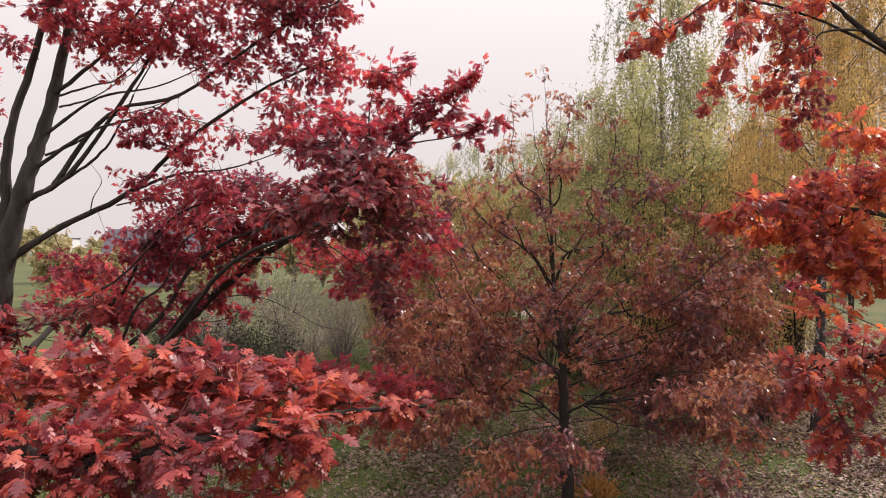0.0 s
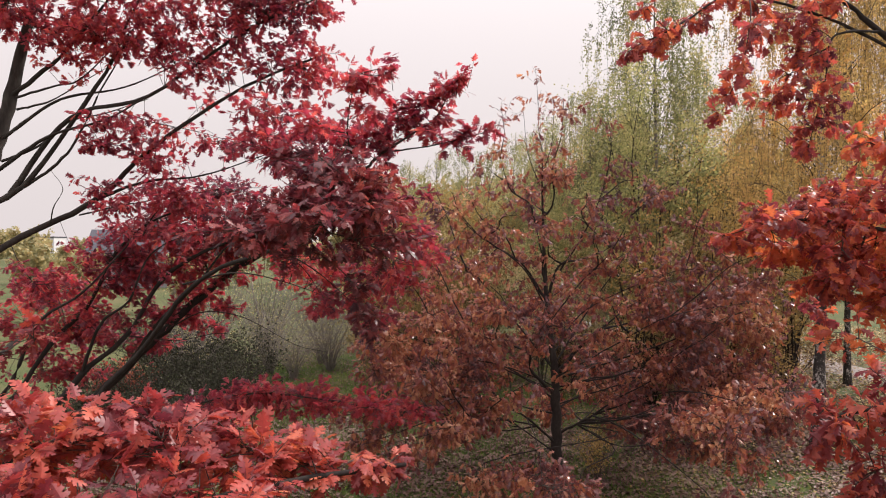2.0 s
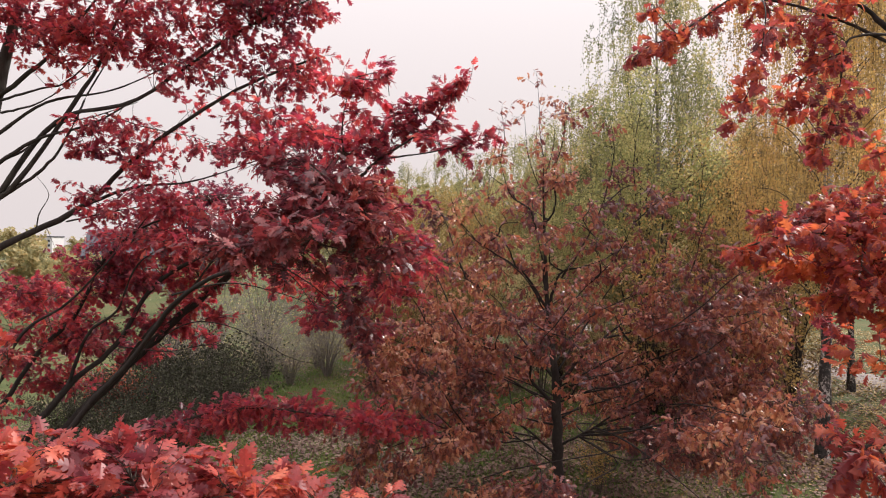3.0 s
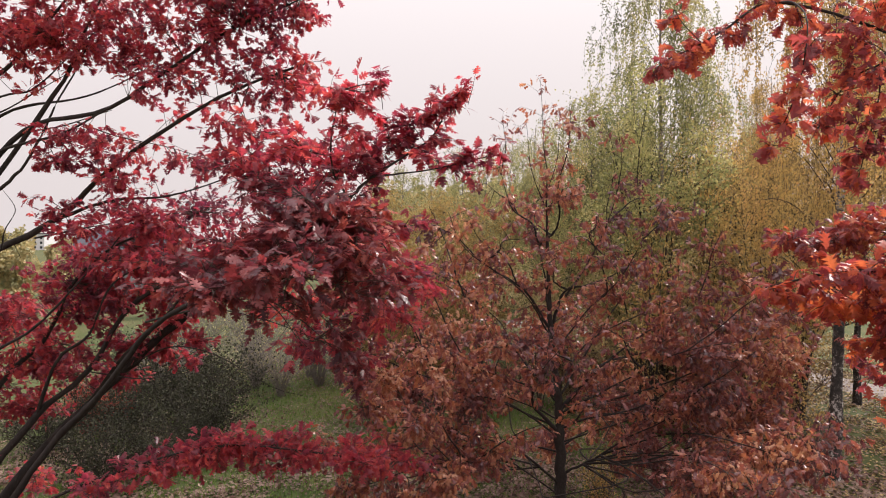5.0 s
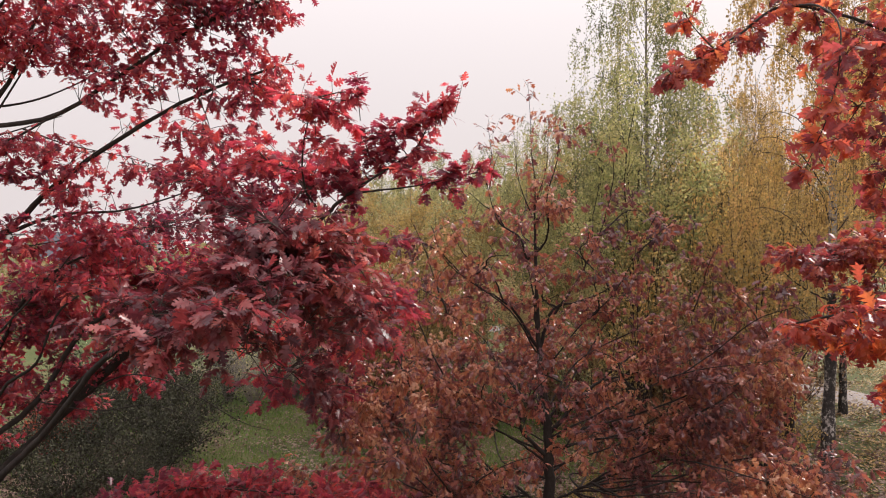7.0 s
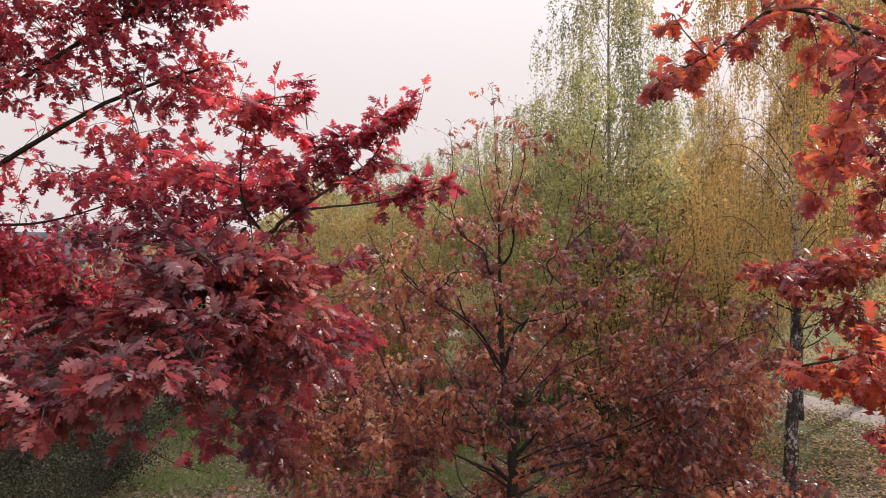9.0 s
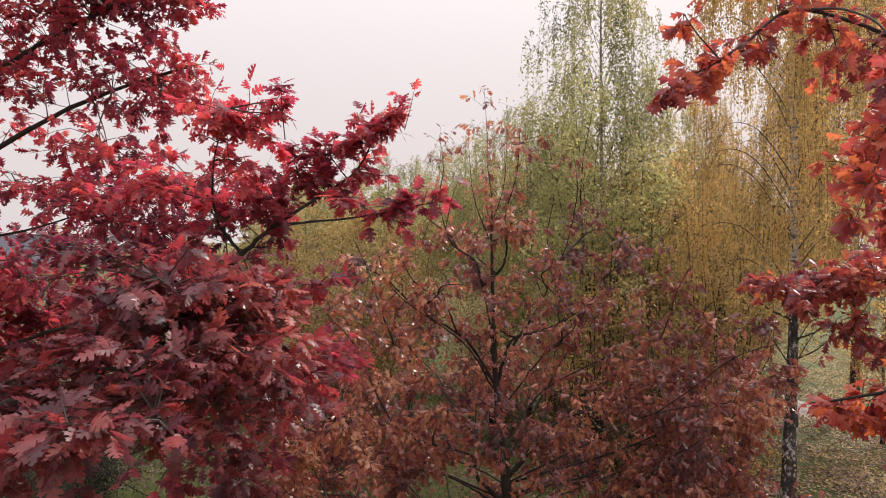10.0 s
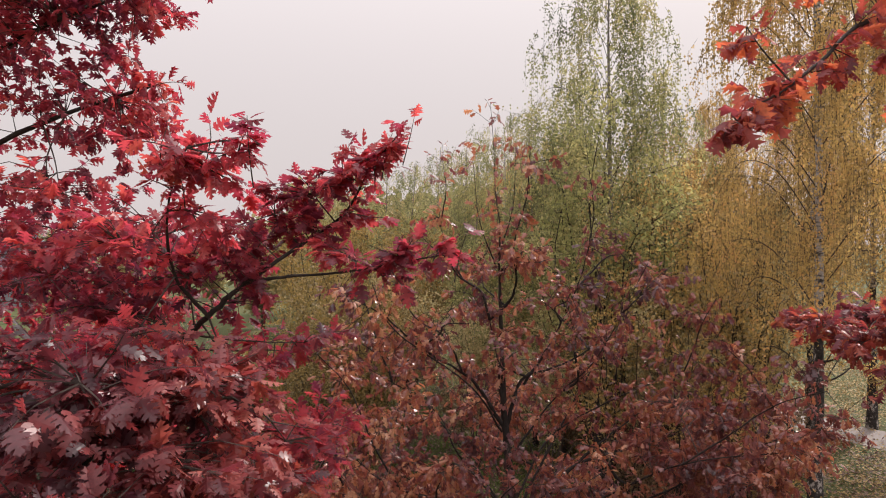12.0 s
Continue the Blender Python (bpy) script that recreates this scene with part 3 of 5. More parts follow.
MIDDLE += [
    ((-4.4, 14.8, 7.7), (1.2, 0.9, 0.45), 55), ((-6.6, 15.6, 6.6), (1.2, 0.9, 0.5), 60), ((-5.4, 15.2, 6.4), (1.1, 0.9, 0.5), 55),
    ((-6.9, 15.4, 5.4), (1.4, 1.0, 0.5), 65), ((-2.0, 13.8, 6.3), (0.9, 0.8, 0.35), 35),
    ((-0.8, 13.4, 6.3), (0.9, 0.8, 0.4), 45), ((-0.2, 13.3, 6.7), (0.6, 0.6, 0.35), 25), ((-8.2, 15.2, 5.2), (0.8, 0.9, 0.5), 30),
    ((-2.4, 13.2, 4.15), (0.9, 0.6, 0.25), 55), ((-1.2, 13.3, 4.0), (0.8, 0.6, 0.22), 40), ((-3.1, 12.7, 4.3), (0.6, 0.5, 0.22), 36),
    ((-4.0, 12.5, 4.0), (0.7, 0.6, 0.25), 34), ((-0.4, 13.6, 3.75), (0.6, 0.5, 0.2), 26), ((-5.0, 12.6, 3.6), (0.6, 0.5, 0.22), 22),
]
MIDDLE += [
    ((-3.6, 13.2, 4.0), (0.8, 0.6, 0.2), 25), ((-6.0, 14.2, 7.7), (0.6, 0.5, 0.18), 24), ((-5.0, 14.2, 7.75), (0.6, 0.5, 0.2), 30), ((-5.4, 14.3, 8.5), (0.5, 0.5, 0.15), 18), ((-6.4, 14.2, 8.8), (0.7, 0.4, 0.12), 22),
]
FILL = [
    ((-1.0, 12.5, 8.7), (0.6, 0.5, 0.25), 15), ((-0.9, 12.5, 8.2), (0.6, 0.5, 0.25), 15), ((-1.8, 12.2, 8.1), (0.6, 0.5, 0.25), 15),
    ((-2.2, 12.0, 8.2), (0.6, 0.5, 0.25), 15), ((-0.7, 13.0, 7.6), (0.6, 0.5, 0.25), 15), ((-2.7, 12.5, 8.4), (0.6, 0.5, 0.25), 15),
    ((-1.3, 12.3, 8.5), (0.6, 0.5, 0.25), 15), ((-7.9, 14.6, 6.1), (0.9, 0.8, 0.45), 40), ((-7.78, 16.3, 5.33), (0.9, 0.8, 0.4), 45),
    ((-8.53, 16.3, 4.43), (0.9, 0.8, 0.4), 40), ((-6.96, 16.3, 6.17), (0.8, 0.8, 0.4), 35),
]
FILL += [
    ((-7.07, 16.3, 4.72), (0.6, 0.6, 0.3), 18), ((-3.5, 12.9, 4.1), (0.7, 0.6, 0.22), 26), ((-2.1, 13.0, 4.0), (0.7, 0.6, 0.22), 28),
    ((-0.9, 12.8, 4.0), (0.6, 0.5, 0.2), 22), ((-1.9, 13.4, 5.8), (0.6, 0.6, 0.3), 26), ((-1.1, 12.9, 5.7), (0.6, 0.6, 0.3), 30),
    ((-2.3, 12.8, 6.6), (0.7, 0.6, 0.3), 34), ((-8.3, 15.8, 5.9), (0.8, 0.8, 0.4), 30), ((-6.9, 16.0, 7.1), (0.8, 0.8, 0.35), 30),
    ((-5.9, 14.4, 7.2), (0.8, 0.7, 0.25), 22), ((-7.97, 16.3, 5.07), (0.8, 0.7, 0.35), 40),
]
FILL += [
    ((-8.63, 16.3, 4.02), (0.9, 0.7, 0.3), 40), ((-6.85, 16.3, 5.87), (0.7, 0.7, 0.3), 30), ((-8.65, 16.3, 5.99), (0.8, 0.7, 0.35), 36),
    ((-4.9, 13.6, 7.1), (0.8, 0.6, 0.25), 30), ((-7.8, 13.4, 3.9), (0.9, 0.7, 0.3), 30), ((-7.75, 16.3, 2.53), (0.8, 0.7, 0.25), 26),
]
REST = [((-13.5, 16.2, 9.3), (1.6, 1.5, 1.1), 70), ((-14, 12.4, 6.9), (1.7, 1.4, 0.7), 60), ((-12.8, 17.8, 10.4), (1.4, 1.5, 1.1), 60), ((-9.9, 18.6, 5.6), (1.3, 1.6, 0.6), 50), ((-9.3, 14.8, 15), (1.8, 1.6, 0.9), 80)]
for c, r, n in UPPER + MIDDLE + REST:
    leaves.cluster(wood, np.array(c) - O, np.array(r) * 1.15, int(n * (1.25 if c[2] > 9.9 and (c[0] < -5.5 or c[0] > -4.2) else 0.95)))
for c, r, n in FILL:
    leaves.cluster(wood, np.array(c) - O, np.array(r) * 1.1, int(n * 0.62))
# leaf clouds added at the rear of the crown to shade the low limbs
BEHIND = [((-5.0, 16.2, 6.4), (1.3, 0.9, 0.6), 70), ((-3.6, 16.4, 7.2), (1.2, 0.9, 0.6), 70), ((-2.5, 16.2, 7.7), (0.9, 0.8, 0.5), 50), ((-4.8, 16.8, 8.1), (1.2, 0.9, 0.5), 55),
          ((-4.6, 15.8, 7.0), (1.1, 0.7, 0.5), 80), ((-5.6, 15.7, 7.3), (1.1, 0.7, 0.5), 80), ((-3.6, 15.6, 7.0), (1.0, 0.7, 0.5), 70), ((-6.6, 15.9, 6.4), (1.0, 0.7, 0.5), 60)]
BEHIND += [((-5.19, 16.3, 5.65), (0.7, 0.6, 0.35), 34), ((-5.97, 16.3, 5.32), (0.6, 0.5, 0.3), 26), ((-4.1, 15.0, 5.6), (0.4, 0.4, 0.2), 14), ((-7.65, 16.3, 4.91), (0.8, 0.6, 0.35), 34), ((-6.28, 16.3, 4.68), (0.7, 0.6, 0.3), 30), ((-5.48, 16.3, 5.25), (0.6, 0.5, 0.25), 22), ((-7.99, 16.3, 4.0), (0.8, 0.6, 0.3), 30), ((-4.94, 16.3, 5.0), (0.5, 0.4, 0.18), 12)]
for c, r, n in BEHIND:
    leaves.cluster(wood, np.array(c) - O, r, n)
leaves.finish(oak, OAK_LEAF_FAR, crimson, twig_bark, np.array((-1.0, 13.3, 6.3)) - O, 170)
WEDGE = [
    ((-1.1, 10.9, 9.4), (0.3, 0.3, 0.25), 22), ((-0.85, 10.9, 9.25), (0.35, 0.3, 0.3), 26), ((-0.62, 10.7, 9.35), (0.22, 0.2, 0.15), 8),
    ((-0.46, 10.6, 9.4), (0.12, 0.12, 0.1), 4), ((-1.0, 11.0, 8.95), (0.35, 0.3, 0.25), 24), ((-1.7, 11.5, 8.75), (0.5, 0.4, 0.25), 36),
    ((-0.54, 12.0, 9.0), (0.4, 0.35, 0.2), 28), ((-0.19, 12.0, 9.2), (0.35, 0.35, 0.2), 28), ((0.12, 12.0, 9.3), (0.3, 0.3, 0.2), 24),
    ((0.37, 12.0, 9.45), (0.25, 0.25, 0.17), 18), ((0.54, 11.8, 9.58), (0.18, 0.18, 0.14), 10), ((-0.14, 12.0, 8.87), (0.4, 0.35, 0.2), 26),
]
WEDGE += [
    ((0.17, 12.1, 9.0), (0.3, 0.3, 0.18), 16), ((0.2, 11.6, 8.62), (0.35, 0.3, 0.13), 18), ((0.54, 11.4, 8.62), (0.3, 0.25, 0.14), 18),
    ((0.87, 11.25, 8.68), (0.2, 0.2, 0.13), 12), ((0.45, 11.6, 8.42), (0.25, 0.25, 0.12), 10), ((-0.9, 12.0, 7.5), (0.5, 0.5, 0.3), 26),
    ((-0.7, 11.5, 7.3), (0.45, 0.4, 0.25), 28), ((-0.3, 11.5, 7.0), (0.45, 0.4, 0.2), 28), ((-1.5, 11.0, 7.9), (0.6, 0.5, 0.25), 44),
    ((-1.2, 11.8, 8.5), (0.5, 0.4, 0.22), 34), ((-0.75, 12.0, 8.65), (0.4, 0.4, 0.18), 22), ((-2.7, 13.0, 8.85), (0.8, 0.6, 0.14), 22),
]
WEDGE += [
    ((-2.9, 13.5, 9.25), (0.8, 0.5, 0.1), 12), ((-0.3, 12.8, 7.7), (0.5, 0.5, 0.3), 26), ((-0.6, 12.2, 6.6), (0.5, 0.5, 0.3), 28), ((-1.6, 11.2, 6.1), (0.4, 0.5, 0.25), 16),
]
leaves = Foliage(0.155, 0.3, 0.4, 0.6)
for c, r, n in WEDGE:
    leaves.cluster(wood, np.array(c) - O, np.array(r) * 1.28, int(n * 0.5))
for x, y, z, h in ((-1.2, 10.9, 9.5, 0.12), (-0.9, 10.9, 9.5, 0.15), (-0.5, 10.6, 9.4, 0.1), (0.1, 12.0, 9.45, 0.1), (0.45, 11.9, 9.6, 0.15), (0.62, 11.7, 9.7, 0.25), (1.0, 11.2, 8.7, 0.08)):
    p = np.array((x, y, z)) - O
    leaves.spray(p - UP * 0.3, p + UP * h + RNG.normal(0, 0.06, 3), 5, 0.006)
leaves.finish(oak, OAK_LEAF, crimson, twig_bark, np.array((-0.6, 11.6, 8.6)) - O, 120)
OUTER = [
    ((-2.2, 9.2, 7.1), (0.85, 0.8, 0.26), 44), ((-1.5, 9.5, 7.35), (0.85, 0.9, 0.36), 70), ((-0.95, 10.1, 7.35), (0.7, 0.8, 0.38), 60),
    ((-1.5, 9.6, 6.7), (0.6, 0.7, 0.2), 14), ((-0.8, 10.0, 6.9), (0.7, 0.7, 0.25), 24), ((-0.6, 10.9, 6.9), (0.6, 0.7, 0.35), 42),
    ((-1.3, 9.7, 7.95), (0.75, 0.7, 0.3), 40), ((-0.8, 10.5, 7.8), (0.6, 0.6, 0.3), 46), ((-1.25, 10.3, 7.8), (0.5, 0.5, 0.3), 40),
    ((-0.95, 11.1, 7.5), (0.5, 0.5, 0.35), 38), ((-1.7, 10.4, 7.5), (0.5, 0.5, 0.3), 30), ((-1.4, 8.4, 7.2), (0.5, 0.35, 0.16), 26),
]
OUTER += [
    ((-2.0, 8.4, 7.0), (0.5, 0.4, 0.16), 24), ((-1.0, 10.9, 6.2), (0.35, 0.4, 0.25), 15), ((-1.0, 11.5, 5.8), (0.35, 0.4, 0.25), 14), ((-0.9, 12.2, 5.4), (0.35, 0.4, 0.25), 14),
]
leaves = Foliage(0.148, 0.4, 0.45, 0.65)
for c, r, n in OUTER:
    leaves.cluster(wood, np.array(c) - O, np.array(r) * 1.12, int(n * 0.8))
leaves.finish(oak, OAK_LEAF, wine, twig_bark, np.array((-1.2, 9.4, 7.4)) - O, 120, "wine-red leaves on the forward bough, coloured darker for shade")

# ---- nearer oak whose boughs reach across the camera's way ----
oak = tree_at("red_oak", -7.8, 6.2, "broad red oak with bright crimson leaves on low boughs")
O = np.array(oak.location)
wood_part("trunk", oak, local([(-7.8, 6.2, -0.3), (-7.8, 6.2, 1.5), (-7.7, 6.25, 3.4), (-7.75, 6.3, 5.4), (-7.9, 6.3, 7.6), (-8.1, 6.2, 10)], O), 0.32, 0.08, oak_bark, 12)
BOUGHS = [
    ([(-7.7, 6.25, 3.4), (-5.6, 5.8, 4.7), (-3.6, 5.3, 5.0), (-2.6, 5.0, 5.0), (-1.9, 5.2, 5.1), (-1.1, 5.8, 5.15), (-0.15, 6.4, 5.1)], 0.09),
    ([(-7.75, 6.3, 4.4), (-6.4, 7.0, 5.1), (-5.2, 7.6, 5.5), (-4.5, 8.2, 5.75)], 0.04),
]
FAR_BOUGHS = [
    ([(-7.75, 6.3, 5), (-9.5, 6.8, 6), (-11.4, 7.4, 7.2)], 0.10), ([(-7.8, 6.3, 5.8), (-8.6, 4.4, 6.8), (-9.4, 2.6, 7.8)], 0.09),
    ([(-7.85, 6.3, 6.6), (-8.6, 7.6, 8.2), (-9.2, 8.4, 9.6)], 0.08), ([(-7.7, 6.2, 4.2), (-8.2, 4, 4.8), (-8.6, 1.8, 5.2)], 0.09),
]
leaves = Foliage(0.158, 0.3, 0.36, 0.5)
wood = np.vstack([wood_part("limb", oak, local(pts, O), r, r * 0.2, dark_bark, 8) for pts, r in BOUGHS + FAR_BOUGHS])
NEAR = [
    ((-3.5, 5.2, 5.1), (0.7, 0.6, 0.36), 55), ((-2.8, 5.0, 5.15), (0.65, 0.55, 0.36), 60), ((-2.1, 5.1, 5.15), (0.65, 0.55, 0.36), 60),
    ((-1.4, 5.5, 5.15), (0.55, 0.5, 0.34), 50), ((-3.5, 6.0, 5.5), (0.7, 0.5, 0.32), 50), ((-2.7, 5.9, 5.5), (0.65, 0.5, 0.34), 55),
    ((-2.0, 6.0, 5.5), (0.6, 0.5, 0.32), 55), ((-1.35, 6.2, 5.35), (0.5, 0.45, 0.3), 42), ((-0.8, 6.25, 5.2), (0.42, 0.4, 0.24), 30),
    ((-0.3, 6.35, 5.15), (0.25, 0.25, 0.14), 11), ((-2.4, 4.9, 4.6), (0.9, 0.5, 0.3), 40),
]
NEAR += [
    ((-1.3, 5.5, 4.6), (0.6, 0.5, 0.3), 30), ((-5.1, 7.7, 5.75), (0.6, 0.7, 0.34), 45), ((-4.9, 7.4, 5.2), (0.6, 0.6, 0.35), 30),
    ((-4.4, 8.6, 5.9), (0.4, 0.6, 0.22), 14),
]
OFFSIDE = [((-11, 7.3, 7.2), (1.4, 1.3, 0.8), 60), ((-9.2, 2.8, 7.7), (1.4, 1.3, 0.8), 60), ((-9, 8.2, 9.4), (1.4, 1.2, 0.9), 60), ((-8.6, 2.2, 5.2), (1.1, 1.2, 0.5), 45), ((-8.1, 6.2, 10.4), (1.4, 1.3, 0.9), 70)]
for c, r, n in NEAR:
    leaves.cluster(wood, np.array(c) - O - UP * 0.06, np.array(r) * 1.1, int(n * (0.85 if c[2] > 4.9 else 0.5)))
for c, r, n in OFFSIDE:
    leaves.cluster(wood, np.array(c) - O, r, n // 2)
leaves.finish(oak, OAK_LEAF, scarlet, twig_bark, np.array((-1.9, 5.1, 5.3)) - O, 190)

# ---- orange oak on the other side ----
oak = tree_at("red_oak", 9.2, 9.6, "red oak with orange-red leaves on hanging boughs")
O = np.array(oak.location)
wood_part("trunk", oak, local([(9.2, 9.6, -0.3), (9.2, 9.6, 1.5), (9.1, 9.7, 4), (9.0, 9.9, 6.5), (8.9, 10.2, 9), (8.9, 10.3, 12)], O), 0.34, 0.08, oak_bark, 12)
BOUGHS = [
    ([(9.0, 9.9, 7.6), (7.8, 11, 9.4), (7.0, 11.3, 10.2), (6.5, 11.4, 10.7), (5.4, 11.2, 11.3)], 0.09),
    ([(7.8, 11, 9.4), (6.3, 11.2, 10.3), (4.6, 10.9, 10.6), (3.7, 10.5, 10.1), (3.3, 10.3, 9.85), (2.9, 10.15, 9.65)], 0.03),
    ([(9.1, 9.7, 5.4), (7.4, 9.0, 6.6), (5.8, 8.6, 6.95), (5.2, 8.8, 7.1), (4.4, 9, 7.2), (3.7, 9.4, 7.0)], 0.05),
    ([(9.1, 9.7, 3.8), (7.0, 8.2, 5.0), (5.4, 7.2, 5.5), (4.4, 6.9, 5.5), (3.6, 7.0, 5.3)], 0.08),
]
BOUGHS += [
    ([(7.0, 11.3, 10.2), (6.3, 11.0, 10.1), (5.95, 10.85, 9.9), (5.85, 10.8, 9.3), (5.65, 10.8, 8.5)], 0.025),
    ([(5.9, 10.85, 9.8), (5.5, 10.8, 9.6), (5.2, 10.8, 9.2), (5.05, 10.8, 8.9)], 0.012),
    ([(4.6, 10.9, 10.6), (4.2, 9.8, 10.2), (3.9, 9.0, 9.7), (3.7, 8.8, 9.0), (3.4, 8.7, 8.4)], 0.014),
    ([(7.4, 9.0, 6.6), (6.6, 9.3, 7.7), (5.6, 9.4, 8.2)], 0.03),
]
FAR_BOUGHS = [
    ([(9.0, 9.9, 6.3), (8.9, 12, 7.2), (8.2, 14, 7.7), (7.2, 15.9, 7.5)], 0.06),
    ([(9.05, 9.8, 5.6), (10.8, 10.4, 6.8), (12.6, 11, 8)], 0.1), ([(9.0, 9.9, 6.8), (9.8, 8, 8), (10.6, 6.2, 9.2)], 0.09), ([(9, 10, 8), (10, 11.4, 9.6), (10.8, 12.6, 11)], 0.08), ([(9.1, 9.7, 4.4), (9.6, 7.6, 5.2), (10.2, 5.4, 5.8)], 0.09),
]
leaves = Foliage(0.158, 0.85, 0.7)
wood = np.vstack([wood_part("limb", oak, local(pts, O), r, r * 0.2, dark_bark, 8) for pts, r in BOUGHS + FAR_BOUGHS])
HIGH = [
    ((2.78, 10.1, 9.55), (0.17, 0.17, 0.12), 5), ((2.95, 10.2, 9.64), (0.18, 0.18, 0.14), 4), ((3.2, 10.3, 9.72), (0.22, 0.2, 0.16), 6),
    ((3.35, 10.4, 9.88), (0.2, 0.2, 0.15), 4), ((3.7, 10.6, 10.05), (0.22, 0.2, 0.16), 5), ((3.95, 10.7, 10.25), (0.22, 0.2, 0.16), 5),
    ((3.04, 10.4, 10.31), (0.16, 0.16, 0.12), 4), ((4.5, 10.8, 10.55), (0.35, 0.3, 0.25), 9), ((3.8, 8.8, 9.4), (0.15, 0.15, 0.15), 4),
    ((3.7, 8.8, 9.03), (0.16, 0.15, 0.16), 5), ((3.5, 8.75, 8.65), (0.16, 0.15, 0.14), 5),
]
HIGH += [
    ((3.36, 8.7, 8.4), (0.12, 0.12, 0.1), 3), ((4.9, 10.8, 10.03), (0.28, 0.3, 0.22), 7), ((5.27, 10.8, 9.4), (0.34, 0.3, 0.26), 10),
    ((5.09, 10.8, 9.0), (0.28, 0.3, 0.22), 8), ((5.55, 10.8, 9.04), (0.3, 0.3, 0.22), 8), ((5.9, 10.8, 9.58), (0.26, 0.3, 0.2), 7),
    ((5.98, 10.8, 9.25), (0.22, 0.3, 0.16), 5), ((5.63, 10.8, 8.63), (0.2, 0.2, 0.18), 5), ((5.62, 10.8, 8.35), (0.18, 0.18, 0.16), 5),
    ((5.86, 10.8, 8.92), (0.2, 0.2, 0.16), 5), ((5.45, 10.8, 9.76), (0.3, 0.3, 0.22), 8),
]
HIGH += [
    ((5.8, 10.9, 10.1), (0.3, 0.3, 0.22), 8), ((5.36, 10.9, 10.25), (0.3, 0.3, 0.2), 8), ((4.9, 10.9, 10.4), (0.3, 0.3, 0.2), 6),
    ((5.95, 11.0, 10.55), (0.35, 0.3, 0.25), 9), ((6.1, 10.9, 8.7), (0.16, 0.16, 0.1), 3), ((6.4, 11.2, 11.2), (0.9, 0.7, 0.6), 24),
    ((5.0, 11.2, 11.4), (0.9, 0.7, 0.5), 22),
]
LOW = [
    ((3.8, 9.35, 6.95), (0.32, 0.3, 0.14), 14), ((4.3, 9.0, 7.15), (0.45, 0.45, 0.25), 32), ((4.9, 8.8, 7.2), (0.55, 0.5, 0.38), 48),
    ((5.6, 8.7, 7.3), (0.6, 0.5, 0.5), 55), ((4.8, 8.7, 6.6), (0.5, 0.45, 0.3), 34), ((5.5, 8.5, 6.4), (0.6, 0.5, 0.5), 45),
    ((5.8, 9.3, 8.1), (0.6, 0.5, 0.35), 32), ((4.7, 8.3, 5.9), (0.4, 0.4, 0.3), 12), ((3.75, 7.0, 5.3), (0.35, 0.35, 0.42), 30),
    ((4.3, 6.9, 5.4), (0.42, 0.4, 0.5), 42), ((4.9, 7.0, 5.5), (0.5, 0.4, 0.5), 42),
]
LOW += [
    ((4.1, 6.9, 4.7), (0.45, 0.4, 0.3), 26), ((5.6, 7.4, 5.5), (0.6, 0.5, 0.5), 40), ((5.7, 10.6, 5.9), (0.3, 0.3, 0.3), 10),
    ((6.7, 14.5, 7.55), (0.45, 0.4, 0.2), 24), ((7.0, 14.0, 7.4), (0.5, 0.45, 0.3), 34), ((7.5, 14.0, 7.6), (0.5, 0.4, 0.25), 26),
    ((7.35, 13.6, 7.0), (0.5, 0.4, 0.3), 30), ((7.9, 13.4, 6.6), (0.5, 0.4, 0.35), 26), ((7.3, 15.8, 7.55), (0.45, 0.4, 0.14), 24),
    ((7.9, 15.1, 7.65), (0.5, 0.45, 0.25), 44), ((7.5, 13.7, 7.8), (0.5, 0.5, 0.3), 44),
]
LOW += [
    ((8.4, 14.0, 7.9), (0.6, 0.6, 0.4), 50), ((8.6, 12.5, 7.6), (0.6, 0.6, 0.5), 50), ((4.5, 9.6, 6.8), (0.4, 0.4, 0.18), 30), ((5.0, 9.4, 6.8), (0.45, 0.4, 0.22), 40),
    ((5.5, 9.2, 6.8), (0.5, 0.4, 0.28), 44), ((5.0, 9.3, 6.35), (0.45, 0.4, 0.22), 26), ((5.6, 9.0, 6.3), (0.5, 0.4, 0.3), 36), ((6.2, 9.1, 6.7), (0.5, 0.4, 0.35), 36),
]
OFFSIDE = [((12.2, 10.9, 7.9), (1.5, 1.3, 0.9), 60), ((10.4, 6.6, 9), (1.4, 1.4, 0.9), 60), ((10.5, 12.2, 10.7), (1.4, 1.3, 0.9), 60), ((10, 5.9, 5.7), (1.2, 1.2, 0.6), 45), ((8.9, 10.3, 12.3), (1.5, 1.4, 0.9), 70)]
for c, r, n in HIGH:
    leaves.cluster(wood, np.array(c) - O, np.array(r) * 1.3, n)
leaves.finish(oak, OAK_LEAF_FAR, orange_leaf, twig_bark, np.array((4.2, 10.3, 9.7)) - O, 120, "orange leaves on the upper boughs, coloured from shaded to lit")
REAR = [c for c in LOW if c[0][1] > 12]
leaves = Foliage(0.17, 0.5)
for c, r, n in REAR:
    leaves.cluster(wood, np.array(c) - O, np.array(r) * 1.1, int(n * 0.62))
leaves.finish(oak, OAK_LEAF_FAR, rust_red, twig_bark, label="darker rust-red leaves on the rear bough")
leaves = Foliage(0.16, 0.7)
for c, r, n in (c for c in LOW if c[0][1] <= 12):
    leaves.cluster(wood, np.array(c) - O, np.array(r) * 1.1, int(n * 0.66))
for c, r, n in OFFSIDE:
    leaves.cluster(wood, np.array(c) - O, r, n // 2)
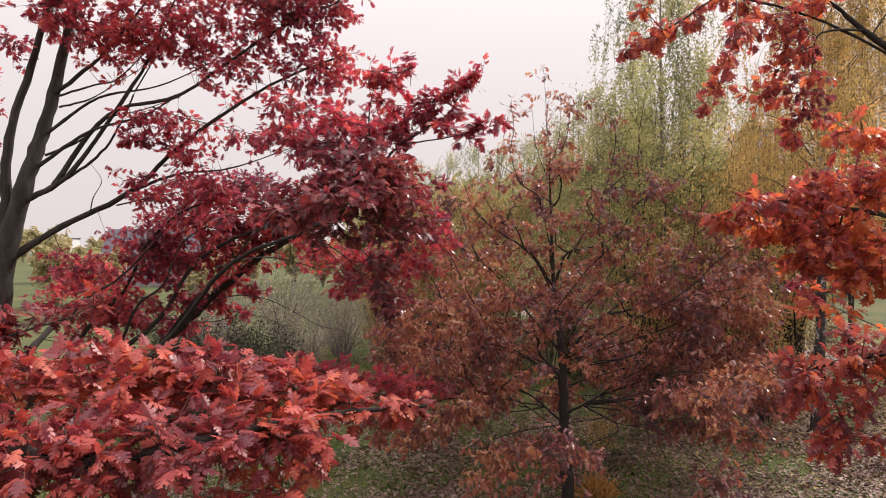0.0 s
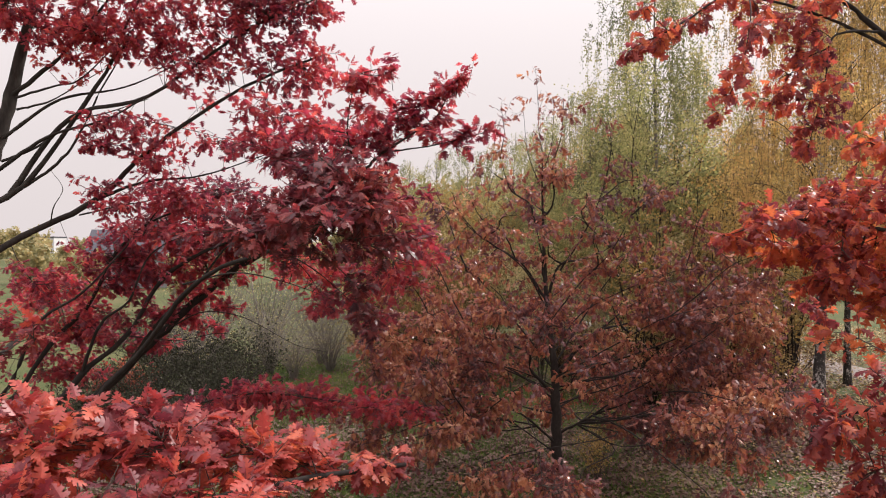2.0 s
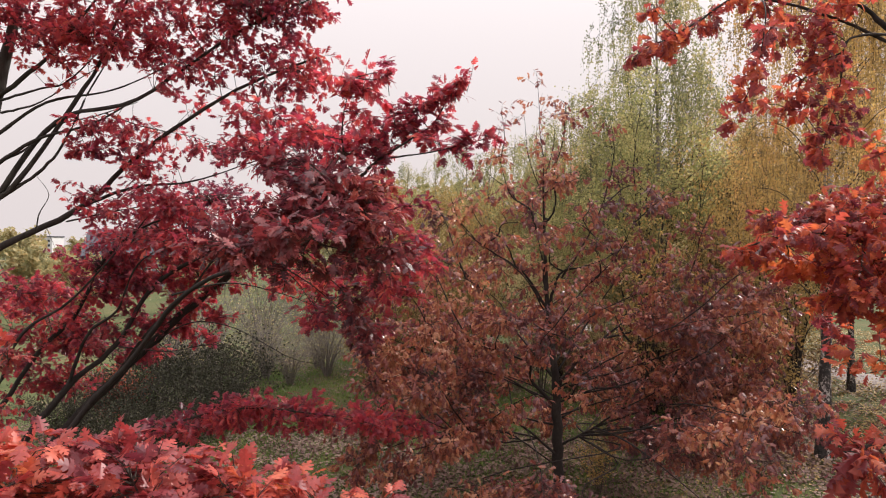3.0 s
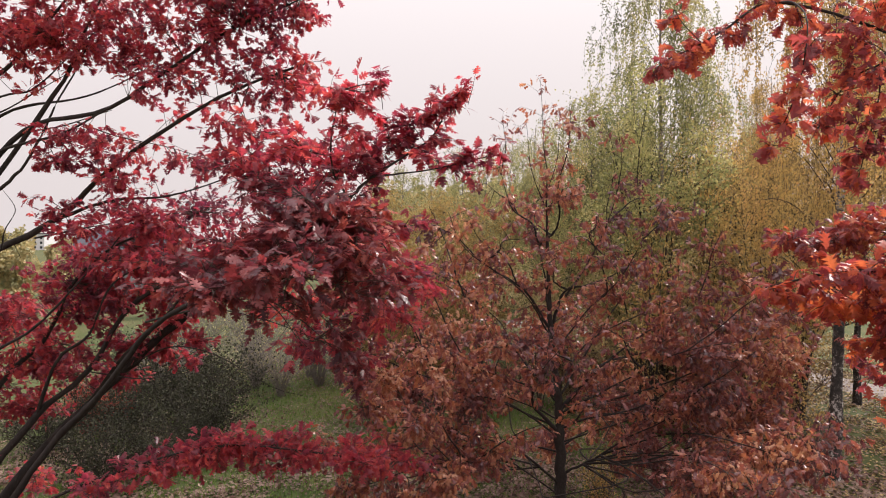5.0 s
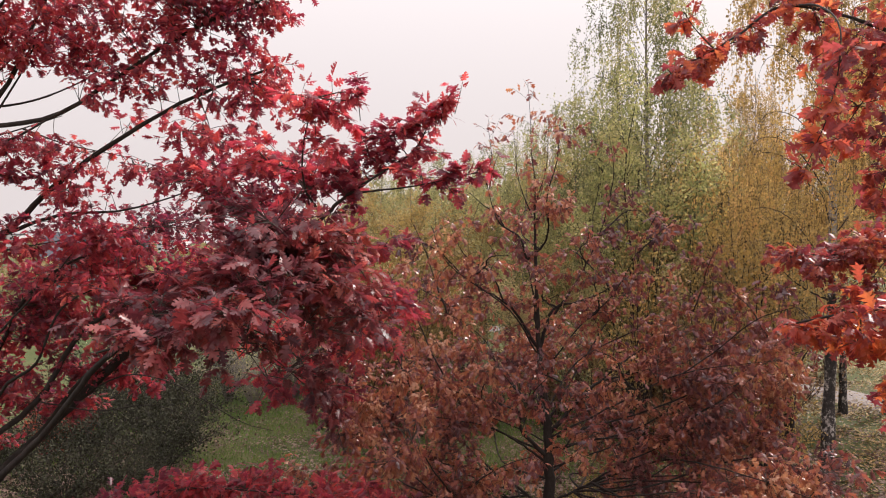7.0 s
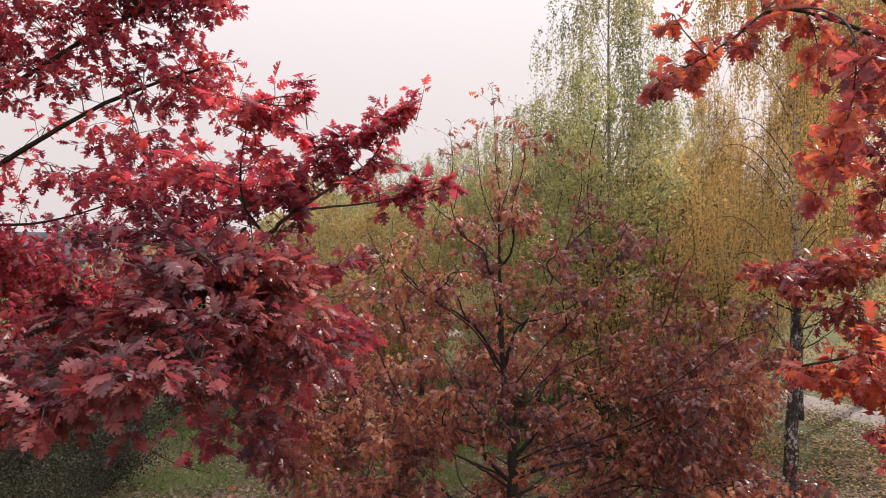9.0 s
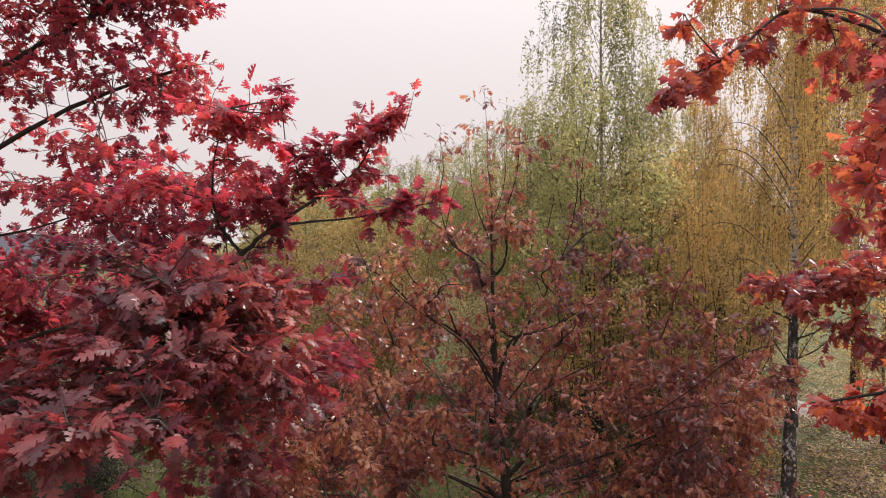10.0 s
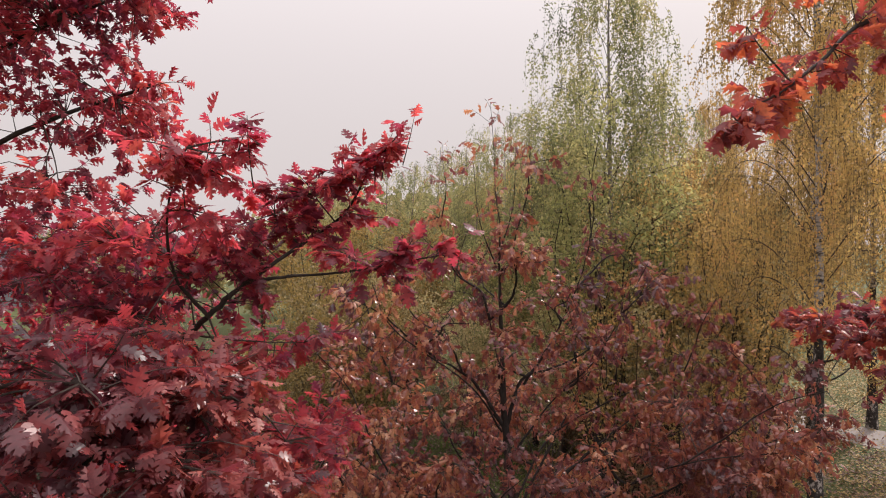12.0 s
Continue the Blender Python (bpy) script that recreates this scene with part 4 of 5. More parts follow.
leaves.finish(oak, OAK_LEAF_FAR, orange_red, twig_bark, np.array((4.6, 8.6, 6.8)) - O, 180)


# ---- young oak in the middle, with a dome of russet leaves ----
def dome_oak(x, y, label):
    oak = tree_at("red_oak", x, y, label)
    leaves = Foliage(0.142, 1.1, 0.7)
    O = np.array(oak.location)
    stem = wood_part("trunk", oak, local([(3.12, 17, -0.3), (3.1, 17, 1.0), (3.04, 17.0, 2.02), (3.01, 17.0, 3.01), (2.99, 17.0, 3.75), (2.92, 17.0, 4.36), (2.8, 17.0, 5.47), (2.75, 17.0, 6.2), (2.7, 17.0, 7.42), (2.67, 17.0, 8.4)], O), 0.185, 0.018, dark_bark, 12, knots=0.12, taper=0.75)
    leader = wood_part("limb", oak, local([(2.67, 17.0, 8.4), (2.68, 17.0, 9.0), (2.6, 17.0, 9.6), (2.57, 17.0, 10.35), (2.51, 17.0, 11.1)], O), 0.017, 0.003, twig_bark, 6, knots=0.3)
    stem = np.vstack([stem, leader])
    forks = [
        ([(2.84, 17.0, 5.2), (2.79, 17.02, 6.1), (2.56, 17.04, 6.69), (2.52, 17.05, 7.42)], 0.06),
        ([(2.52, 17.05, 7.42), (2.35, 17.11, 7.79), (2.07, 17.18, 8.1), (1.83, 17.24, 8.53), (1.67, 17.3, 9.16)], 0.03),
        ([(2.52, 17.05, 7.42), (2.75, 17.0, 7.69), (2.96, 16.95, 8.16), (3.04, 16.9, 8.76), (3.08, 16.85, 9.48), (3.15, 16.8, 10.32)], 0.035),
        ([(2.78, 17.0, 5.6), (2.25, 16.87, 6.43), (1.78, 16.73, 6.76), (1.41, 16.6, 6.85)], 0.045),
        ([(2.0, 16.8, 6.6), (1.62, 16.77, 7.12), (1.24, 16.73, 7.54), (0.99, 16.7, 7.89)], 0.022),
        ([(2.8, 17.0, 5.6), (3.12, 17.08, 6.29), (3.63, 17.15, 6.5), (4.15, 17.23, 6.81), (4.68, 17.3, 7.06)], 0.045),
        ([(3.13, 17.1, 6.29), (3.61, 17.05, 6.94), (3.9, 17.0, 7.49), (4.04, 16.95, 8.1), (4.23, 16.9, 8.77)], 0.03),
    ]
    forks += [
        ([(2.99, 17.0, 3.3), (2.53, 16.78, 4.02), (2.19, 16.56, 4.43), (1.69, 16.34, 4.76), (0.86, 16.12, 4.96), (0.28, 15.9, 5.48)], 0.05),
        ([(2.99, 17.0, 3.2), (2.36, 16.8, 3.74), (1.72, 16.6, 4.09), (1.11, 16.4, 4.28), (0.4, 16.2, 4.42)], 0.03),
        ([(2.99, 17.0, 3.8), (3.64, 17.1, 4.53), (4.22, 17.2, 4.88), (4.82, 17.3, 5.36), (5.74, 17.4, 5.92)], 0.06),
        ([(4.22, 17.2, 4.88), (4.98, 17.4, 4.97), (5.82, 17.6, 5.07), (6.68, 17.8, 5.36)], 0.03),
        ([(3.01, 17.0, 3.4), (3.92, 16.73, 3.76), (4.8, 16.47, 3.76), (5.77, 16.2, 4.01)], 0.025),
        ([(3.03, 17.0, 2.39), (3.78, 16.65, 2.85), (4.4, 16.3, 3.32), (4.86, 15.95, 3.79), (5.63, 15.6, 4.39)], 0.035),
        ([(3.03, 17.0, 2.15), (2.22, 16.65, 2.82), (1.58, 16.3, 3.23), (0.97, 15.95, 3.59), (0.17, 15.6, 3.84)], 0.035),
        ([(3.04, 17.0, 1.9), (2.06, 16.4, 2.73), (1.41, 15.8, 3.07), (0.6, 15.2, 3.2)], 0.022),
    ]
    forks = [(local(pts, O), r) for pts, r in forks]
    forks += [
        ([(-0.05, 0.05, 3.4), (1.6, 0.1, 4.1), (3.4, 0.0, 4.7), (5.0, -0.1, 5.0)], 0.045),
        ([(0.0, 0.05, 3.0), (1.7, 0.6, 3.5), (3.3, 0.8, 3.7), (4.9, 0.9, 3.6)], 0.035),
        ([(-0.15, 0.0, 4.2), (1.2, 0.5, 5.2), (2.8, 0.8, 5.9), (4.3, 1.0, 6.1)], 0.04),
        ([(-0.05, 0.05, 3.6), (1.7, -0.3, 4.4), (3.5, -0.7, 5.2), (5.2, -0.9, 5.7)], 0.045),
        ([(-0.2, 0.05, 3.8), (0.9, 0.9, 5.0), (1.9, 1.6, 6.2), (2.8, 2.2, 7.2)], 0.05),
        ([(-0.25, 0.0, 4.0), (-1.0, 1.1, 5.0), (-1.9, 2.0, 6.0), (-2.7, 2.8, 6.8)], 0.045),
        ([(-0.15, 0.0, 3.6), (1.0, -0.9, 4.6), (2.2, -1.6, 5.2), (3.4, -2.2, 5.6)], 0.04),
    ]
    forks += [
        ([(-0.3, 0.0, 4.9), (0.6, -0.2, 5.9), (1.1, -0.5, 7.1), (1.9, -0.7, 8.3)], 0.035),
        ([(-0.35, 0.1, 5.4), (-1.0, -0.3, 6.5), (-1.9, -0.6, 7.4), (-2.6, -0.8, 8.0)], 0.035),
        ([(-0.1, 0.05, 3.3), (-1.7, 0.2, 4.0), (-3.4, 0.3, 4.7), (-4.8, 0.4, 5.1)], 0.045),
        ([(-0.2, 0.05, 3.9), (-0.9, 0.3, 4.7), (-1.6, 0.6, 5.7), (-2.6, 0.8, 6.4)], 0.04),
    ]
    wood_line = [stem]
    for k, (pts, r) in enumerate(forks):
        bend = [np.asarray(p, float) + RNG.normal(0, 0.06 if k < 15 else 0.2, 3) * (0 < i < len(pts) - 1) for i, p in enumerate(pts)]
        wood_line.append(wood_part("limb", oak, bend, r * (0.9 if k < 15 else 0.55), 0.006, dark_bark, 8, 6, 0.3))
    frame_wood = np.vstack(wood_line)
    count = 66
    for k in range(count):
        f = ((k + 0.5) / count) ** 1.15
        reach = np.interp(f, [0, 0.12, 0.3, 0.5, 0.7, 0.85, 1], [4.0, 4.9, 5.2, 4.9, 4.1, 3.1, 1.6]) * RNG.uniform(0.8, 1.1)
        top = np.interp(f, [0, 0.12, 0.3, 0.5, 0.7, 0.85, 1], [1.7, 2.4, 3.6, 5.0, 6.6, 7.8, 8.9]) + RNG.normal(0, 0.2)
        az = k * 2.39996 + RNG.normal(0, 0.2)
        out = np.array((math.cos(az), math.sin(az), 0))
        if out[1] < -0.45 and abs(out[0]) < 0.75 and top > 3.8:
            reach *= 0.5
        tip = out * reach + UP * top
        gap = np.linalg.norm(frame_wood - tip, axis=1) + 3.0 * np.maximum(0, frame_wood[:, 2] + 0.3 * reach * (top > 3.5) - top) + 0.25 * np.hypot(frame_wood[:, 0], frame_wood[:, 1]) * RNG.random()
        gap += RNG.random(len(gap)) * 2.6
        gap[frame_wood[:, 2] < 2.5] += 9
        root = frame_wood[np.argmin(gap)]
        way = tip - root
        turn = np.cross(way, UP) * RNG.normal(0, 0.14)
        lift = 0.08 * np.linalg.norm(way)
        pts = [root, root + way * 0.3 - turn * 0.6 + UP * lift * RNG.uniform(-0.4, 1), root + way * 0.65 + UP * lift * RNG.uniform(0, 1.4) + turn, tip + turn * 0.8 + RNG.normal(0, 0.1, 3)]
        wood_line.append(wood_part("limb", oak, pts, RNG.uniform(0.014, 0.028), 0.006, dark_bark, 6, 5, 0.3))
    wood = np.vstack(wood_line)
    for line in wood_line[1:]:
        length = np.linalg.norm(line[-1] - line[0])
        thin = np.interp(line[-1][2], [4.2, 7.8], [1.0, 0.36])
        if line[-1][1] < -1.0 and abs(line[-1][0]) < 1.3 and line[-1][2] > 3.8:
            thin *= 0.35
        for s in (0.34, 0.55, 0.77, 0.97) if line[0][2] > 3.4 else (0.7, 0.84, 0.98):
            c = line[int(s * (len(line) - 1))] + RNG.normal(0, 0.22, 3) - UP * 0.05
            if c[1] < 0.6 and c[2] < 3.5 and (abs(c[0]) < 0.8 or (-0.5 < c[0] < 2.4 and RNG.random() < 0.6)):
                continue
            rr = (0.32 + 0.13 * length * s) * np.array((1, 1, 0.6))
            leaves.cluster(wood, c, rr, int((9 + 22 * s * min(1, length / 3.5)) * thin), 7)
    for c in ((-0.1, -1.2, 5.0), (-0.5, -1.0, 5.5), (0.5, -1.2, 4.8), (-0.9, -1.3, 4.7)):
        leaves.cluster(wood, c, np.array((0.5, 0.4, 0.28)), 9, 7)
    for c in ((1.9, -0.8, 5.4), (2.6, -0.8, 5.0), (2.2, -0.8, 6.1), (3.2, -0.8, 5.7), (3.7, -0.8, 5.2), (2.8, -0.8, 4.4)):
        leaves.cluster(wood, c, np.array((0.8, 0.6, 0.4)), 24, 7)
    tops = [wood_part("limb", oak, pts, 0.014, 0.004, dark_bark, 5, 5, 0.3) for pts in (
        [(-0.45, 0.1, 8.2), (-0.75, 0.1, 9.0), (-0.85, 0.1, 9.9)], [(-0.45, 0.0, 8.4), (-0.2, 0.0, 9.2), (-0.15, 0.0, 10.1)], [(1.1, -0.1, 8.5), (1.2, -0.1, 9.2), (1.1, -0.1, 9.9)], [(-1.4, 0.3, 8.9), (-1.3, 0.3, 9.5), (-1.35, 0.3, 10.0)])]
    tops = np.vstack(tops + [stem[stem[:, 2] > 6.8]])
    for _ in range(64):
        p = tops[RNG.integers(len(tops))]
        leaves.spray(p, p + np.array((RNG.normal(0, 0.2), RNG.normal(0, 0.2), RNG.uniform(0.1, 0.45))), 3, 0.004)
    leaves.finish(oak, [simple_lobed_leaf(2, 0.3, 0.7), simple_lobed_leaf(3, 0.12, 0.75), simple_lobed_leaf(2, 0.5, 0.6)], russet, twig_bark, (-0.5, -4.2, 4.5), 280)
    return oak


dome_oak(3.1, 17.0, "young red oak with a wide dome of russet leaves")


# ---- birches ----
def birch(height, spread, mat, strands, label, x, y, bare=0.2, size=0.055, clear=4.2, base_dark=5.4, stem=None, hang=3.0, fuzz=0.05, group="birches beside the path"):
    tree = tree_at("birch", x, y, label, "tree", group)
    lean = RNG.normal(0, 0.25, 2)
    pts = [(lean[0] * s * s + 0.12 * math.sin(5 * s), lean[1] * s * s, s * height) for s in np.linspace(0, 1, 9)]
    pts[0] = (0, 0, -0.3)
    line = smooth_line(pts, 5)
    radii = 0.012 + 0.0066 * height * (1 - np.linspace(0, 1, len(line))) ** 0.9
    cut = int(np.searchsorted(line[:, 2], base_dark)) + 1
    bent, radii = knotty(line, radii, 0.06)
    child("trunk", tri_mesh("trunk", *tube(bent[cut - 1:], radii[cut - 1:], 9), stem or birch_bark, True), tree)
    swell = radii[:cut] * (1.03 + 0.35 * np.clip(1 - bent[:cut, 2] / base_dark, 0, 1) + 0.35 * np.exp(-np.maximum(bent[:cut, 2], 0) * 2.2))
    child("trunk_base", tri_mesh("trunk_base", *tube(bent[:cut], swell, 11), birch_foot, True), tree, "black fissured bark at the foot")
    limbs, twigs = Bag(), Bag()
    pos, way, face = [], [], []
    count = int(3.0 * height)
    for k in range(count):
        f = bare + (0.97 - bare) * ((k + RNG.random()) / count)
        root = bent[int(f * (len(bent) - 1))]
        az = k * 2.39996 + RNG.normal(0, 0.2)
        reach = spread * (math.sin(math.pi * min(1, (f - bare * 0.6) ** 0.72)) * 0.85 + 0.15) * RNG.uniform(0.6, 1.1)
        out = np.array((math.cos(az), math.sin(az), 0))
        pts = [root, root + out * reach * 0.45 + UP * reach * 0.65, root + out * reach * 0.85 + UP * reach * 0.75, root + out * reach * 1.05 + UP * reach * 0.35]
        bl = smooth_line(pts, 4)
        limbs.add(*tube(bl, np.linspace(0.016, 0.004, len(bl)) * (1.5 - f), 4))
        for _ in range(int(strands * (1.0 if f < 0.72 else 0.65) * RNG.choice((0.25, 0.6, 1.1, 1.9)))):
            s = bl[RNG.integers(2, len(bl))] + RNG.normal(0, 0.22, 3)
            drop = min(RNG.uniform(0.25 * hang, hang) * (0.5 + 0.5 * min(1, reach / 1.5)), max(0.3, s[2] - clear * RNG.uniform(0.9, 1.3)))
            drift = out * RNG.uniform(0.0, 0.35) + RNG.normal(0, 0.12, 3) * np.array((1, 1, 0))
            sl = np.array([s, s + drift * 0.7 - UP * drop * 0.35 + out * 0.1, s + drift - UP * drop])
            twigs.add(*tube(sl, np.linspace(0.005, 0.0025, len(sl)), 3))
            n = int(drop * 20) + 4
            at = RNG.uniform(0.1, 1, n) * (len(sl) - 1)
            i = np.minimum(at.astype(int), len(sl) - 2)
            q = sl[i] + (sl[i + 1] - sl[i]) * (at - i)[:, None]
            pos.append(q + RNG.normal(0, fuzz, q.shape))
            way.append(RNG.normal(size=q.shape) * 0.6 - UP * 0.8)
            face.append(RNG.normal(size=q.shape) + np.array((0, -0.4, 0.3)))
    for az, z, out_by, up_by in ((0.15, 4.4, 1.9, 0.9), (2.9, 5.6, 1.5, 1.1), (5.6, 5.0, 1.2, 0.7)):
        d = np.array((math.cos(az), math.sin(az), 0))
        bare_line = np.array((0, 0, z)) + np.array([(0, 0, 0), *(d * out_by * 0.5 + UP * up_by * 0.35,), *(d * out_by + UP * up_by,)])
        wood_part("bare_limb", tree, bare_line, 0.035, 0.006, dark_bark, 5, 4, 0.3)
        for u in (0.35, 0.6, 0.85):
            q = bare_line[0] + d * out_by * u + UP * up_by * u * 0.8
            for _ in range(2):
                e = q + d * RNG.uniform(0.1, 0.5) + RNG.normal(0, 0.25, 3)
                twigs.add(*tube(smooth_line([q, 0.5 * (q + e) + RNG.normal(0, 0.04, 3), e], 2), np.linspace(0.010, 0.003, 5), 4))
    pos, way, face = (np.concatenate(a) for a in (pos, way, face))
    child("branching", limbs.mesh("branching", twig_bark), tree, kind="stuff")
    child("fine_branching", twigs.mesh("fine_branching", twig_bark), tree, kind="stuff")
    crown = tri_mesh("crown", *lay_leaves(TINY, pos, way, face, size * RNG.uniform(0.7, 1.4, len(pos))), mat)
    child("crown", crown, tree, kind="stuff")
    return tree


def repeat(tree, spots):
    for x, y, s, turn in spots:
        m = Matrix.Translation((x, y, float(gz(x, y)))) @ Matrix.Rotation(turn, 4, "Z")
        tree.scale = (s, s, s)
        copy_thing(tree, m)
    tree.scale = (1, 1, 1)


yellow = birch(21, 2.7, birch_yellow, 27, "weeping birch with golden leaves, white trunk and black foot", 12.0, 21.7, size=0.075, clear=6.0)
green = birch(18.5, 3.0, birch_green, 23, "tall weeping birch still in pale green leaf", 9.0, 28.2, size=0.08, clear=2.5, stem=grey_twig, hang=2.4, fuzz=0.06)
golden = birch(13, 2.0, birch_yellow, 11, "slender birch with thinning golden leaves", 11.2, 29.5, size=0.085)
mixed = birch(15, 2.4, birch_green, 15, "slender birch turning from green to yellow", 9.6, 32.0, size=0.09, stem=grey_twig, hang=2.0, fuzz=0.08, clear=2.5)
repeat(yellow, [(18.3, 30.4, 0.8, 1.2), (22.4, 32, 1.05, 4.0), (16.2, 34, 0.7, 2.6)])
repeat(golden, [(20.0, 27.6, 0.6, 0.9), (24.5, 29.5, 1.1, 3.4)])
repeat(green, [(7.4, 31.5, 0.7, 2.0), (5.6, 35, 0.62, 3.9)])
repeat(golden, [(13.2, 31, 0.85, 2.1), (14.8, 33.5, 0.85, 4.2), (12.4, 35.5, 0.8, 1.1), (17, 36.5, 1.0, 3.0), (10.4, 38, 1.05, 5.5), (7.4, 36.5, 0.95, 2.7), (21, 41, 1.1, 0.4)])
repeat(mixed, [(5.8, 39, 0.85, 1.5), (3.2, 42, 0.8, 2.9), (8.3, 43, 0.95, 4.4), (0.5, 47, 0.8, 0.9), (13.6, 44, 1.0, 5.7), (-2.0, 52, 0.8, 3.6), (5.4, 48, 0.9, 2.2), (2.6, 53, 0.9, 4.1)])


# ---- shrubs and saplings ----
def shrub(stems, height, spread, mat, per_twig, label, x, y, size=0.07, bark=twig_bark, category="shrub", group="undergrowth", first=2):
    bush = tree_at("shrub", x, y, label, category, group)
    wood, pos, way, face = Bag(), [], [], []
    for k in range(stems):
        az = k * 2.39996 + RNG.normal(0, 0.3)
        out = np.array((math.cos(az), math.sin(az), 0))
        h, r = height * RNG.uniform(0.65, 1.05), spread * RNG.uniform(0.3, 1.0)
        foot = out * 0.15 * RNG.random() - UP * 0.1
        sl = smooth_line([foot, out * r * 0.35 + UP * h * 0.4, out * r * 0.75 + UP * h * 0.72 + RNG.normal(0, 0.04 * height, 3), out * r + UP * h], 3)
        wood.add(*tube(sl, np.linspace(0.010 + 0.0032 * height, 0.005, len(sl)), 4))
        for _ in range(int(7 + 2.2 * height)):
            s = sl[RNG.integers(first, len(sl))]
            e = s + out * RNG.uniform(-0.1, 0.5) * spread * 0.5 + RNG.normal(0, 0.13 * spread + 0.1, 3) + UP * RNG.uniform(0.1, 0.6)
            tl = smooth_line([s, 0.5 * (s + e) + RNG.normal(0, 0.05, 3), e], 1)
            wood.add(*tube(tl, np.linspace(0.008, 0.003, len(tl)), 3))
            n = per_twig
            if n:
                u = RNG.uniform(0.3, 1.1, (n, 1))
                q = s + (e - s) * u + RNG.normal(0, 0.06 + 0.03 * min(height, 5), (n, 3))
                pos.append(q)
                way.append(RNG.normal(size=(n, 3)) - UP * 0.4)
                face.append(RNG.normal(size=(n, 3)) + UP * 0.8)
    child("stem_growth", wood.mesh("stem_growth", bark), bush, kind="stuff")
    if pos:
        pos, way, face = (np.concatenate(a) for a in (pos, way, face))
        child("crown", tri_mesh("crown", *lay_leaves(TINY, pos, way, face, size * RNG.uniform(0.8, 1.5, len(pos))), mat), bush, kind="stuff")
    return bush


sapling = shrub(6, 6.5, 1.9, olive, 40, "thin leggy sapling clump with olive leaves", 10.2, 25.5, size=0.085, first=4)
brush = shrub(12, 2.2, 1.5, brown_leaf, 26, "low brownish undergrowth shrub", 9.0, 27.0, size=0.07)
repeat(brush, [(11.0, 29.0, 1.0, 1.0), (12.8, 30.6, 1.1, 2.0), (15.2, 31.8, 1.1, 4.0), (10.2, 31.8, 1.0, 5.0), (8.0, 29.8, 1.1, 0.5), (13.6, 33.6, 1.2, 1.5), (15.8, 35.6, 1.1, 2.6), (6.2, 30.2, 1.0, 3.6), (4.4, 32.0, 1.0, 4.7), (12.0, 36.0, 1.2, 5.6)])
repeat(sapling, [(8.4, 24.6, 0.9, 1.0), (12.6, 26.4, 1.05, 2.2), (14.2, 27.8, 0.95, 3.1), (6.6, 26.8, 0.85, 4.4), (11.4, 28, 1.1, 5.0), (16, 30.5, 1.0, 0.4), (4.6, 29, 0.9, 2.8), (8.2, 30.5, 1.1, 3.7), (2.4, 32, 0.95, 5.5), (17.6, 33.5, 1.0, 1.7)])
repeat(brush, [(10.8, 23.6, 0.8, 4.4), (13.6, 27.0, 1.2, 3.3), (9.0, 24.4, 0.9, 2.9)])
leggy = shrub(12, 8.4, 1.5, dull_gold, 9, "thicket of thin dark saplings with few brown leaves", 11.6, 25.0, size=0.09, bark=dark_bark, first=3)
repeat(leggy, [(13.4, 26.0, 0.9, 1.3), (9.6, 25.8, 1.1, 2.1), (14.8, 28.4, 1.1, 3.7), (12.2, 28.6, 1.2, 4.9), (8.4, 26.6, 1.0, 5.8), (10.6, 27.4, 1.15, 0.6), (16.4, 31.4, 1.1, 2.9), (9.4, 23.4, 0.8, 1.8), (7.4, 24.2, 0.9, 3.5), (10.6, 22.6, 0.6, 0.3)])
yellow_shrub = shrub(8, 2.6, 1.3, birch_yellow, 16, "small yellow-leaved shrub at the foot of the birches", 10.9, 22.6, size=0.075)
repeat(yellow_shrub, [(4.6, 19.4, 0.6, 2.2), (19.6, 25.2, 0.8, 1.0)])
green_tree = shrub(15, 12.0, 2.5, dull_green, 37, "round upright tree in dull green leaf", 8.0, 26.0, size=0.09, bark=dark_bark, category="tree", first=3)
repeat(green_tree, [(5.6, 30.5, 0.72, 2.3)])
olive_bush = shrub(14, 6.8, 2.0, olive_brown, 44, "upright shrub in dull olive-brown leaf", -0.7, 29.0, size=0.085)
repeat(olive_bush, [(-1.7, 26.4, 0.72, 0.8), (0.6, 27.6, 0.8, 4.9), (1.0, 31.0, 0.9, 1.8), (-2.6, 31.5, 0.6, 3.9)])
gold_bush = shrub(12, 8.6, 2.6, bronze, 46, "bushy small tree with yellow-orange leaves", 0.6, 38, size=0.09, category="tree")
repeat(gold_bush, [(2.9, 36, 1.0, 1.9), (-1.4, 42, 1.05, 3.3)])
bare_bush = shrub(40, 3.5, 1.9, haze_pale_leaf, 2, "bare grey-brown shrub with a few pale leaves", -4.9, 33.6, size=0.06, bark=grey_twig)
repeat(bare_bush, [(-8.5, 36.0, 1.3, 0.2), (-10.4, 33.4, 1.2, 4.1), (-6.2, 31.5, 0.7, 0.6), (-5.6, 35.5, 0.9, 2.8), (-7.6, 33.0, 0.8, 3.7), (-3.2, 34.5, 0.9, 1.4), (-10.2, 29.6, 0.9, 4.6), (-2.0, 30.6, 0.8, 5.6)])
low_green = shrub(34, 1.9, 2.5, thicket, 13, "dense thicket shrub with thin near-black leaf", -8.2, 27.2, size=0.075, bark=dark_bark)
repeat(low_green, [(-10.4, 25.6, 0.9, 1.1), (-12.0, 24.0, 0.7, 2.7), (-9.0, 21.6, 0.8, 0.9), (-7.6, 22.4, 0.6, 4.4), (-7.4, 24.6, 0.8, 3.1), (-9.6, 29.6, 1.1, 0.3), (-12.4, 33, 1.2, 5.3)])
red_bush = shrub(8, 0.9, 0.8, rust_red, 20, "low shrub with rusty orange leaves", -12.9, 28.4, size=0.12)
